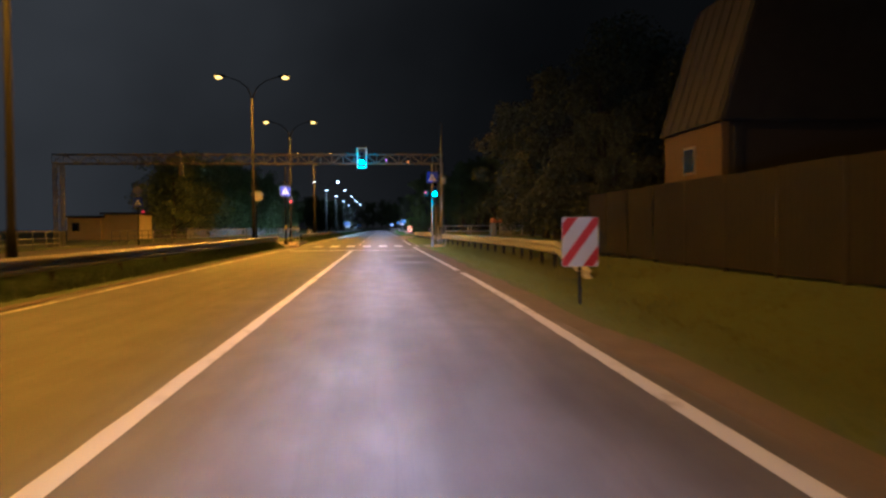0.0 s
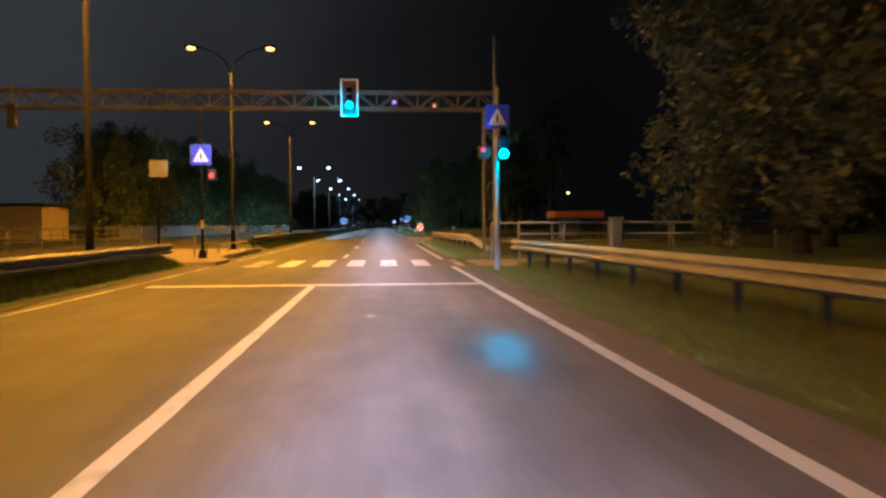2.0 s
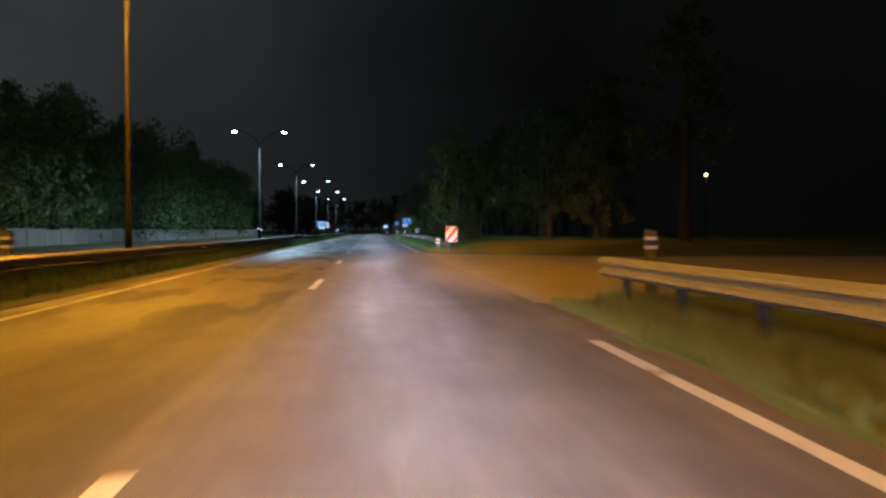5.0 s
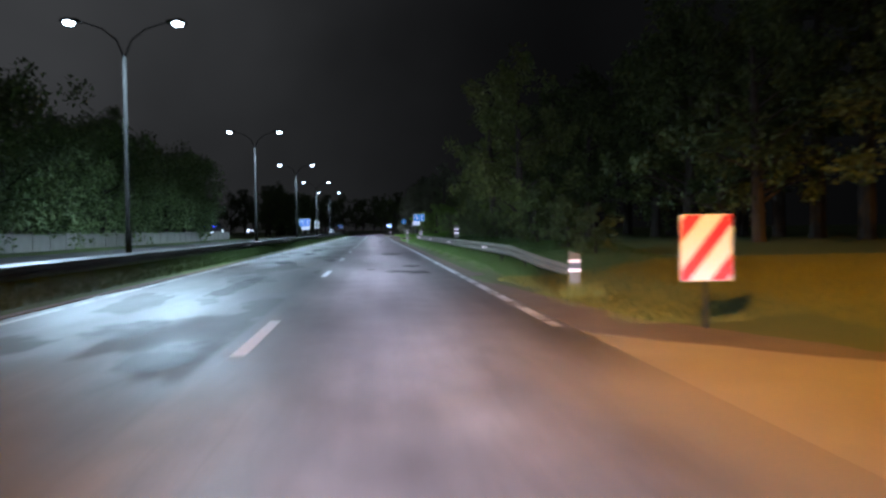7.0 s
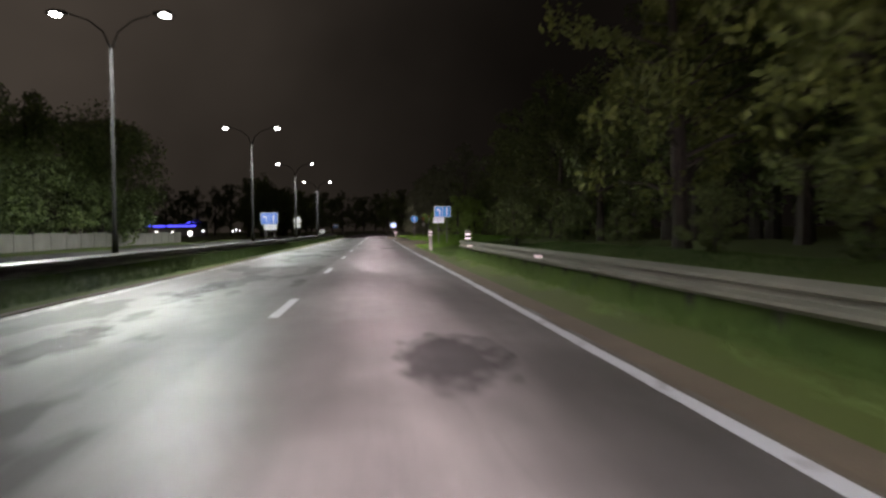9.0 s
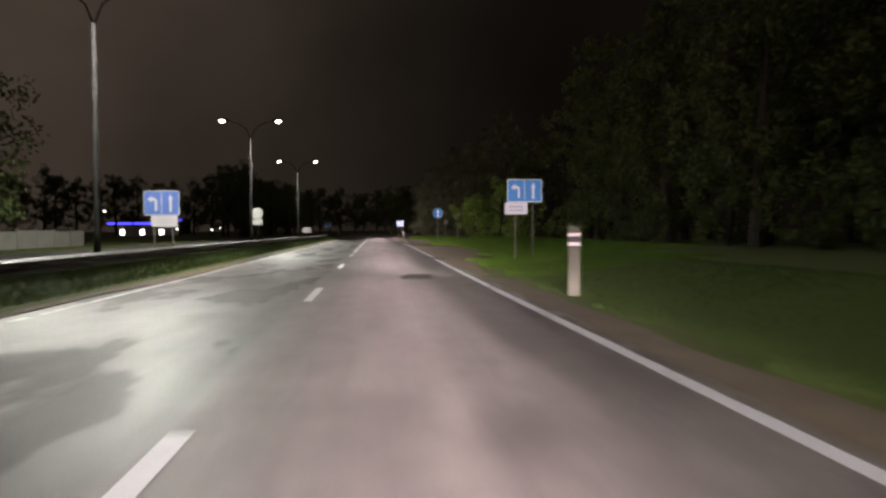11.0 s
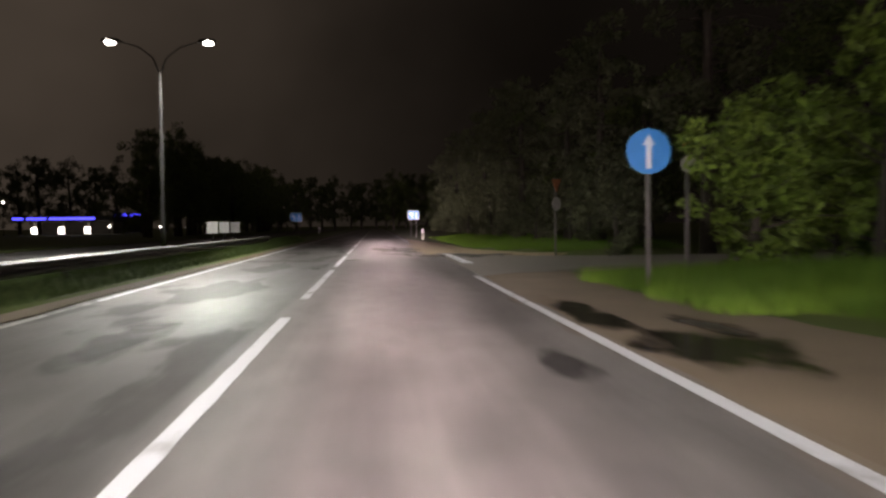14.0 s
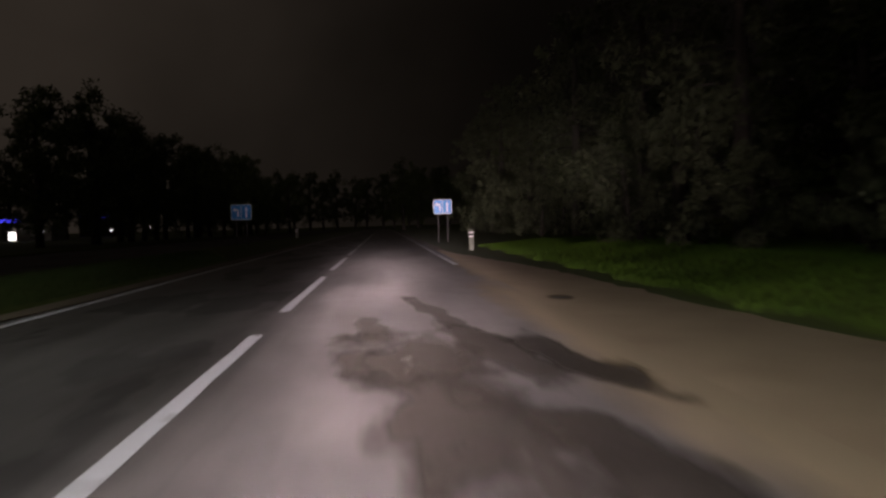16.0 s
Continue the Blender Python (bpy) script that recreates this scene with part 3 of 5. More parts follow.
tagged(part("kerb", kb, M_KERB), "worn concrete kerb along the island", "kerb", kind="structure")


# ---- road markings ----
def line(name, x, y0, y1, w, mat, label, x1=None):
    if callable(x):
        centre = x
        x = centre(y0)
    else:
        x1 = x if x1 is None else x1
        centre = lambda y: x + (x1 - x) * (y - y0) / (y1 - y0)
    n = max(2, int((y1 - y0) / 0.5))
    left, right = [], []
    for k in range(n + 1):
        y = y0 + (y1 - y0) * k / n
        c = centre(y)
        left.append((c - w / 2 + 0.012 * noise.noise((y * 2.1, x, 1)), y))
        right.append((c + w / 2 + 0.012 * noise.noise((y * 2.1, x, 7)), y))
    bm = bmesh.new()
    lo = [bm.verts.new((a, b, 0.005)) for a, b in left]
    hi = [bm.verts.new((a, b, 0.005)) for a, b in right]
    for k in range(n):
        bm.faces.new((lo[k], hi[k], hi[k + 1], lo[k + 1]))
    return tagged(part(name, bm, mat), label, "road marking", "road markings", "structure")


W = 0.15
line("lane_line", -1.38, -60, 50.6, W, M_PAINT, "solid white lane line")
EDGE_Y, EDGE_X = (-60, 8, 14, 21, 27, 34, 42, 57.6), (2.06, 2.09, 2.17, 2.28, 2.31, 2.25, 2.20, 2.13)
edge_x = lambda y: float(np.interp(y, EDGE_Y, EDGE_X))
line("edge_line", edge_x, -60, 29.4, W, M_PAINT, "solid white edge line")
line("edge_line", edge_x, 30.5, 57.6, W, M_PAINT, "solid white edge line")
line("worn_edge_line", 2.45, 57.9, 62.2, 0.26, M_PAINT_OLD, "smeared remains of a white edge line")
line("edge_line", 2.16, 62.4, 83.8, W, M_PAINT, "solid white edge line")
far_edge_x = lambda y: float(np.interp(y, (117, 160, 188, 206, 209, 245), (2.28, 2.27, 2.15, 2.16, 2.26, 2.28)))
line("edge_line", far_edge_x, 117.5, 141.0, 0.16, M_PAINT_CHIP, "chipped white edge line with dirt over it")
line("edge_line", far_edge_x, 141.0, 205.9, W, M_PAINT, "solid white edge line")
line("edge_line", far_edge_x, 208.4, 245.0, W, M_PAINT, "solid white edge line")
line("edge_line", 2.15, 283, 420, W, M_PAINT, "solid white edge line")
left_x = lambda y: float(np.interp(y, (-60, 45, 62, 80, 130, 170, 195, 420), (-5.2, -5.2, -5.0, -4.93, -5.22, -5.22, -4.93, -4.93)))
line("worn_edge_line", left_x, -60, 58.0, 0.13, M_PAINT_OLD, "worn white line beside the median")
line("worn_edge_line", left_x, 62.5, 239.6, 0.13, M_PAINT_OLD, "worn white line beside the median")
line("worn_edge_line", left_x, 240, 420, 0.13, M_PAINT, "white line beside the median")
for y in (64.4, 76.4, 91.4, 103.4, 115.7, 129.1, 140.2, 152.1, 163.8, 175.6, 187.35, 198.85):
    line("lane_dash", -1.38, y, y + 3.1, W, M_PAINT, "white lane dash")
line("lane_dash", -1.38, 209.9, 213.5, W, M_PAINT, "white lane dash")
for y0, y1 in [(216.1, 225.5), (228.2, 236.9), (239.7, 248.5), (250.3, 259.2), (260.65, 269.1), (271.5, 279.2)] + [(282 + 11 * k, 290.5 + 11 * k) for k in range(9)]:
    line("lane_dash", -1.38, y0, y1, W, M_PAINT, "long white lane dash")
for k in range(12):
    line("give_way_mark", 2.86, 251.4 + 0.70 * k, 251.94 + 0.70 * k, 0.36, M_PAINT, "short wide white dash across the side road")
bm = bmesh.new()
bm.faces.new([bm.verts.new((px, py, 0.008)) for px, py in ((-4.7, 50.45), (2.1, 50.45), (2.1, 50.95), (-4.7, 50.95))])
tagged(part("stop_line", bm, M_PAINT), "broad white stop line before the crossing", "road marking", "road markings", "structure")
for k in range(6):
    x = 1.02 - 1.03 * k
    bm = bmesh.new()
    bm.faces.new([bm.verts.new((px, py, 0.006)) for px, py in ((x, 58.05), (x + 0.52, 58.05), (x + 0.52, 62.15), (x, 62.15))])
    tagged(part("zebra_stripe", bm, M_PAINT if k < 5 else M_PAINT_OLD), "broad white stripe of the pedestrian crossing", "road marking", "zebra stripes", "structure")
# ---- puddles, tar and mud ----
# last entry: a small dark hole in the sand, drawn as tar
STAINS = [(0.8, 148.3, 0.52, 1.5, M_TAR), (1.22, 130.7, 0.42, 0.75, M_TAR), (0.62, 131.3, 0.3, 0.6, M_TAR), (1.26, 134.7, 0.3, 0.7, M_TAR), (-0.12, 132.5, 0.13, 0.35, M_TAR),
          (-3.6, 158.0, 0.3, 2.6, M_TAR), (-3.45, 149.8, 0.35, 1.5, M_TAR), (-3.1, 126.5, 0.26, 3.6, M_TAR), (-3.2, 118.2, 0.45, 0.9, M_TAR), (-2.1, 115.8, 0.4, 0.8, M_TAR), (-3.5, 139.0, 0.4, 1.2, M_TAR),
          (0.85, 194.2, 0.45, 1.2, M_TAR), (-3.3, 224.0, 0.4, 2.0, M_TAR), (-3.6, 213.5, 0.35, 0.8, M_TAR), (0.2, 219.5, 0.2, 0.6, M_TAR), (2.45, 206.9, 0.24, 1.1, M_MUD), (-3.0, 235.0, 0.35, 1.6, M_TAR),
          (2.78, 236.6, 0.28, 2.2, M_WATER), (3.3, 233.6, 0.7, 1.2, M_WATER), (3.9, 235.3, 0.3, 0.9, M_MUD), (1.57, 232.9, 0.19, 0.75, M_TAR), (-1.0, 254.7, 0.38, 0.45, M_TAR), (-1.9, 249.2, 0.15, 0.35, M_TAR),
          (0.5, 265.6, 0.62, 2.6, M_MUD), (-0.22, 267.4, 0.3, 1.1, M_MUD), (-0.1, 269.4, 0.2, 1.5, M_MUD), (0.82, 270.3, 0.2, 2.4, M_MUD), (1.15, 267.4, 0.3, 2.4, M_MUD), (1.7, 267.0, 0.28, 1.9, M_MUD), (1.4, 263.4, 0.4, 2.0, M_MUD), (0.3, 267.2, 0.55, 2.0, M_MUD),
          (0.75, 260.4, 0.62, 0.85, M_MUD), (1.25, 259.2, 0.35, 0.7, M_MUD), (2.2, 258.0, 0.7, 1.4, M_MUD), (3.9, 258.0, 1.9, 1.5, M_MUD), (2.82, 272.4, 0.2, 0.4, M_TAR)]
for k, (cx, cy, rx, ry, mat) in enumerate(STAINS):
    z = 0.0015 + 0.00008 * k if cx < 2.4 else 0.002
    kind = {M_WATER: ("puddle", "dark shallow puddle on the asphalt"), M_TAR: ("tar_patch", "dark bitumen patch in the asphalt"), M_MUD: ("mud_patch", "dark wet mud spread on the road")}[mat]
    ob = part(kind[0], blob(k * 1.7 + 0.3), mat)
    ob.matrix_world = Matrix.LocRotScale((cx, cy, z), Euler((0, 0, 0.13)) if cy > 257 and cx < 2 else None, (rx * 1.25, ry * 1.25, 1))
    tagged(ob, kind[1], kind[0].replace("_", " "), kind="structure")


# ---- street lamps ----
def lamp_pole(x, y, h, colour, watts, bowl, label, cone):
    root = thing("street_lamp", pose(x, y, 0.0), label, "street lamp", "street lamps along the median")
    top = h - 1.25
    part("pole", tube(bmesh.new(), [(0, 0, -0.1), (0, 0, 1.2), (0, 0, 1.25), (0, 0, top)], [0.115, 0.105, 0.085, 0.055], 10), M_POLE, root, smooth=True)
    part("base_flange", tube(bmesh.new(), [(0, 0, 0.0), (0, 0, 0.16)], [0.2, 0.17], 10), M_POLE, root)
    for s in (-1, 1):
        arm = [(0, 0, top - 0.1), (s * 0.25, 0, top + 0.55), (s * 0.75, 0, top + 0.95), (s * 1.45, 0, top + 1.18)]
        part("arm", tube(bmesh.new(), arm, [0.036, 0.030, 0.026, 0.024], 8), M_POLE, root, smooth=True)
        bm = bmesh.new()
        outline = [(-0.34, 0.0), (-0.3, 0.1), (0.1, 0.15), (0.3, 0.1), (0.36, 0.0)]
        ring = []
        for dy, sc in ((-0.14, 0.7), (-0.09, 1.0), (0.09, 1.0), (0.14, 0.7)):
            ring.append([bm.verts.new((s * (1.8 + px), dy, top + 1.16 + pz * sc)) for px, pz in outline])
        for a, b in zip(ring, ring[1:]):
            for k in range(len(a)):
                bm.faces.new((a[k], a[(k + 1) % len(a)], b[(k + 1) % len(a)], b[k]))
        bm.faces.new(ring[0][::-1])
        bm.faces.new(ring[-1])
        bmesh.ops.recalc_face_normals(bm, faces=bm.faces[:])
        head = part("lamp_head", bm, M_POLE, root, smooth=False)
        bm = bmesh.new()
        bmesh.ops.create_uvsphere(bm, u_segments=14, v_segments=8, radius=1, matrix=Matrix.Translation((s * 1.85, 0, top + 1.15)) @ Matrix.Diagonal((0.21, 0.17, 0.11, 1)))
        part("glowing_bowl", bm, bowl, head, "lit glass bowl", smooth=True)
        lamp("SPOT", "street_light", pose(x + s * 1.85, y, top + 0.96, 0, -8 * s, 0), colour, watts, radius=0.15, cone=cone, blend=0.4)
    return root


for x, y, h, f in ((-7.1, -3.5, 9.8, 1), (-7.1, 25.0, 9.8, 1), (-7.0, 54.0, 9.8, 1.15), (-7.05, 72.6, 9.75, 1.35), (-7.5, 100.2, 9.8, 1.35)):
    lamp_pole(x, y, h, SODIUM, SODIUM_W * f, M_SOD, "tall double-armed street lamp with warm sodium light", 170)
# narrow spot added at the last sodium lamp to brighten the side road's mouth
lamp("SPOT", "street_light", look((-5.65, 100.2, 9.45), (6.6, 119.5, 0.0)), SODIUM, SODIUM_W * 5.0, radius=0.15, cone=32, blend=1.0)
for x, y, h in ((-8.64, 136.4, 8.7), (-9.0, 169.2, 8.93), (-8.8, 199.1, 8.85), (-8.57, 227.9, 8.65), (-8.34, 257.3, 8.49)):
    lamp_pole(x, y, h, LED, LED_W, M_LED, "tall double-armed street lamp with cold white light", 158)


# ---- guard rails ----
PROFILE = [(0.0, 0.155), (0.045, 0.125), (0.08, 0.10), (0.08, 0.06), (-0.005, 0.025), (-0.005, -0.025), (0.08, -0.06), (0.08, -0.10), (0.045, -0.125), (0.0, -0.155)]


def guard_rail(path, side, label, reflectors=(), spacing=2.0, mat=None):
    """A steel W-beam along (x, y, z of its middle); side: +1 if the face looks to -x, -1 if it looks to +x."""
    root = thing("guard_rail", pose(path[0][0], path[0][1], 0), label, "guard rail", "guard rails")
    o = Vector((path[0][0], path[0][1], 0))
    pts = [Vector(p) - o for p in path]
    bm = bmesh.new()
    front, back = [], []
    for i, p in enumerate(pts):
        d = pts[min(i + 1, len(pts) - 1)] - pts[max(i - 1, 0)]
        n = Vector((-d.y, d.x, 0)).normalized() * side
        front.append([bm.verts.new(p + n * u + Vector((0, 0, v))) for u, v in PROFILE])
        back.append([bm.verts.new(p + n * (u - 0.012) + Vector((0, 0, v))) for u, v in PROFILE])
    k = len(PROFILE)
    for rows in (front, back):
        for a, b in zip(rows, rows[1:]):
            for j in range(k - 1):
                bm.faces.new((a[j], a[j + 1], b[j + 1], b[j]))
    for j in (0, k - 1):
        for i in range(len(pts) - 1):
            bm.faces.new((front[i][j], front[i + 1][j], back[i + 1][j], back[i][j]))
    bmesh.ops.recalc_face_normals(bm, faces=bm.faces[:])
    part("beam", bm, mat or M_GALV, root)
    lens = [0.0]
    for a, b in zip(pts, pts[1:]):
        lens.append(lens[-1] + (b - a).length)

    def at(s):
        for i in range(len(pts) - 1):
            if s <= lens[i + 1]:
                f = (s - lens[i]) / (lens[i + 1] - lens[i])
                return pts[i].lerp(pts[i + 1], f), (pts[i + 1] - pts[i]).normalized()
        return pts[-1], (pts[-1] - pts[-2]).normalized()

    shared = None
    s = 0.6
    while s < lens[-1]:
        p, d = at(s)
        n = Vector((-d.y, d.x, 0)).normalized() * side
        if p.z > 0.4:
            if shared is None:
                bm = bmesh.new()
                box(bm, (-0.05, -0.03, -0.95), (0.05, 0.03, 0.12), 0.008)
                box(bm, (-0.06, -0.045, -0.09), (0.06, 0.045, 0.09), 0.008)
                shared = mesh_of("post", bm)
            ob = part("post", shared, M_RAILPOST, root)
            ob.matrix_basis = Matrix.Translation(p - n * 0.075) @ Matrix.Rotation(math.atan2(d.x, d.y), 4, "Z")
        s += spacing
    for s in reflectors:
        p, d = at(s)
        n = Vector((-d.y, d.x, 0)).normalized() * side
        bm = bmesh.new()
        box(bm, (-0.03, -0.09, -0.035), (0.03, 0.09, 0.035), 0.01)
        ob = part("reflector", bm, M_REFL, root, "pale reflector plate")
        ob.matrix_basis = Matrix.Translation(p + n * 0.075) @ Matrix.Rotation(-math.atan2(d.x, d.y), 4, "Z") @ Matrix.Rotation(0.9 * side, 4, "Z")
    return root


guard_rail([(4.80, 25.8, 0.06), (4.60, 26.6, 0.38), (4.42, 27.5, 0.68), (4.75, 36, 0.665), (4.55, 47, 0.64), (4.02, 58.1, 0.63)], 1, "galvanised steel guard rail on the grassy verge")
guard_rail([(4.55, 66.6, 0.10), (4.2, 67.8, 0.42), (3.9, 69.1, 0.66), (3.62, 77, 0.62), (3.5, 88.0, 0.60)], 1, "galvanised steel guard rail with a turned-down end")
guard_rail([(5.1, 127.2, 0.08), (4.5, 128.5, 0.30), (3.9, 130.3, 0.60), (3.66, 133, 0.64), (3.62, 155, 0.64), (3.6, 173.2, 0.64)], 1, "galvanised steel guard rail with pale reflectors", (6.4, 18.4, 30.4, 42.4), 2.0, M_GALVD)
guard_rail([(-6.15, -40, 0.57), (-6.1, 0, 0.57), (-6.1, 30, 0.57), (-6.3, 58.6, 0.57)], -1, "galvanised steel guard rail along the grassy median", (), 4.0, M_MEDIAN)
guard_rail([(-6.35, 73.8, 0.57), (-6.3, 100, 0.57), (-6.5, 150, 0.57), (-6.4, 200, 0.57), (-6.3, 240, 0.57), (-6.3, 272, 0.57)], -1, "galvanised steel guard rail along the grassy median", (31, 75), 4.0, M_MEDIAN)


# ---- signs ----
def post_tube(root, x, y, z0, z1, r=0.03):
    return part("post", tube(bmesh.new(), [(x, y, z0), (x, y, z1)], r, 8), M_MEDIAN, root, smooth=True)


def arrow_pts(kind):
    if kind == "up":
        return [[(-0.045, -0.34), (0.045, -0.34), (0.045, 0.12), (0.10, 0.12), (0.0, 0.34), (-0.10, 0.12), (-0.045, 0.12)]]
    return [[(0.08, -0.30), (0.17, -0.30), (0.17, 0.08), (0.13, 0.17), (0.04, 0.21), (-0.04, 0.21), (-0.04, 0.28), (-0.20, 0.14), (-0.04, 0.02), (-0.04, 0.10), (0.02, 0.10), (0.08, 0.05)]]


def hazard_panel(x, y, z, w, h, yaw=0):
    """A square panel with red and white slanting stripes."""
    g = terrain(x, y)
    root = thing("hazard_panel", pose(x, y, g, 0, 0, yaw), "red and white striped hazard panel on a post", "road sign")
    z -= g
    part("panel", plate(bmesh.new(), rounded(w, h, 0.03, 3, 0, z), -0.012, 0.012), M_WHITE, root)
    for c in (-0.36, 0.0, 0.36):
        # bands rising to the right, clipped to the panel
        mid = c * (w + h) * 0.92
        half = 0.13 * w * (1.15 if c == 0 else 1.25)
        poly = [(-w / 2, -h / 2), (w / 2, -h / 2), (w / 2, h / 2), (-w / 2, h / 2)]
        for sgn in (1, -1):
            out = []
            val = lambda p: sgn * ((p[0] * h / w - p[1]) * 0.8 - mid) - half
            for p, q in zip(poly, poly[1:] + poly[:1]):
                a, b = val(p), val(q)
                if a <= 0:
                    out.append(p)
                if a * b < 0:
                    f = a / (a - b)
                    out.append((p[0] + f * (q[0] - p[0]), p[1] + f * (q[1] - p[1])))
            poly = out
        if len(poly) > 2:
            part("red_stripe", plate(bmesh.new(), [(px * 0.98, pz * 0.98 + z) for px, pz in poly], -0.017, -0.012), M_RED, root, "red reflective stripe")
    part("post", tube(bmesh.new(), [(0, 0.04, -0.1), (0, 0.04, z + h / 2 - 0.05)], 0.026, 8), M_RAILPOST, root, smooth=True)
    return root


hazard_panel(3.24, 20.7, 0.96, 0.56, 0.76, -4)
hazard_panel(4.0, 117.0, 0.98, 0.63, 0.81, -4)


def lane_sign(x, y, z, w, h, kind, sub, posts, blue=None, white=None):
    blue, white = blue or M_BLUE, white or M_WHITE
    root = thing("lane_sign", pose(x, y, 0, 0, 0, -3), "blue lane direction sign with white arrows on two posts", "road sign", "lane direction signs")
    board = part("board", plate(bmesh.new(), rounded(w, h, 0.06, 4, 0, z), -0.012, 0.012), blue, root)
    rim = bmesh.new()
    plate(rim, rounded(w, h, 0.06, 4, 0, z), -0.014, -0.0125)
    bmesh.ops.inset_region(rim, faces=[f for f in rim.faces if len(f.verts) > 8 and f.normal.y < -0.5], thickness=0.03)
    bmesh.ops.delete(rim, geom=[f for f in rim.faces if len(f.verts) > 8], context="FACES")
    part("rim", rim, white, board, "thin white rim")
    part("divider", plate(bmesh.new(), [(-0.012, z - h * 0.42), (0.012, z - h * 0.42), (0.012, z + h * 0.42), (-0.012, z + h * 0.42)], -0.015, -0.012), white, board)
    s = h / 0.95
    for cx, k in ((-w * 0.25, kind), (w * 0.25, "up")):
        for pts in arrow_pts(k):
            part("arrow", plate(bmesh.new(), [(cx + px * s, z + pz * s) for px, pz in pts], -0.018, -0.012), white, board, "white arrow")
    if sub:
        cx, sw, sh = sub
        plate_ob = part("plate", plate(bmesh.new(), rounded(sw, sh, 0.04, 3, cx, z - h / 2 - sh / 2 - 0.01), -0.022, -0.002), white, root, "plain white plate")
        for k in range(2):
            part("text_bar", plate(bmesh.new(), [(cx - sw * 0.3, z - h / 2 - sh * (0.35 + 0.3 * k) - 0.03), (cx + sw * 0.3, z - h / 2 - sh * (0.35 + 0.3 * k) - 0.03), (cx + sw * 0.3, z - h / 2 - sh * (0.35 + 0.3 * k)), (cx - sw * 0.3, z - h / 2 - sh * (0.35 + 0.3 * k))], -0.025, -0.021), M_ALU, plate_ob, "grey bar of unreadable writing")
    for px in posts:
        post_tube(root, px, 0.045, -0.1, z + h * 0.4, 0.035)
    return root


lane_sign(5.49, 204.0, 2.69, 1.34, 0.88, "left", (-0.33, 0.88, 0.46), (-0.35, 0.33))
lane_sign(-8.4, 205.0, 2.27, 1.36, 0.95, "left", (0.1, 1.0, 0.42), (-0.3, 0.4), M_BLUEF, M_WHITEF)
lane_sign(3.98, 311.8, 2.33, 1.2, 0.95, "left", None, (-0.3, 0.3))
lane_sign(-8.2, 307.0, 2.17, 1.2, 0.9, "left", None, (-0.3, 0.3))


def round_arrow_sign(x, y, z, r):
    g = terrain(x, y)
    root = thing("ahead_only_sign", pose(x, y, g, 0, 0, -3), "round blue sign with a white upward arrow", "road sign")
    disc = part("disc", plate(bmesh.new(), circle(r, 28, 0, z - g), -0.012, 0.012), M_BLUE, root)
    part("arrow", plate(bmesh.new(), [(px * 1.15, z - g + pz * 0.95) for px, pz in arrow_pts("up")[0]], -0.018, -0.012), M_WHITE, disc, "white arrow")
    post_tube(root, 0, 0.045, -0.1, z - g + r * 0.8, 0.05)


round_arrow_sign(5.0, 240.4, 2.6, 0.43)


def pedestrian_sign(root, x, y, z, s):
    board = part("board", plate(bmesh.new(), rounded(s, s, 0.05, 4, x, z), y - 0.012, y + 0.012), M_BLUED, root, "square blue sign board")
    part("triangle", plate(bmesh.new(), [(x - s * 0.38, z - s * 0.33), (x + s * 0.38, z - s * 0.33), (x, z + s * 0.36)], y - 0.018, y - 0.012), M_WHITE, board, "white triangle")
    for k in range(3):
        cx = x - s * 0.16 + s * 0.16 * k
        part("pictogram_bar", plate(bmesh.new(), [(cx - s * 0.035, z - s * 0.29), (cx + s * 0.035, z - s * 0.29), (cx + s * 0.02, z - s * 0.18), (cx - s * 0.02, z - s * 0.18)], y - 0.022, y - 0.017), M_DARK, board)
    part("pictogram", plate(bmesh.new(), [(x - s * 0.06, z - s * 0.17), (x + s * 0.06, z - s * 0.17), (x + s * 0.03, z + s * 0.12), (x - s * 0.03, z + s * 0.12)], y - 0.022, y - 0.017), M_DARK, board)


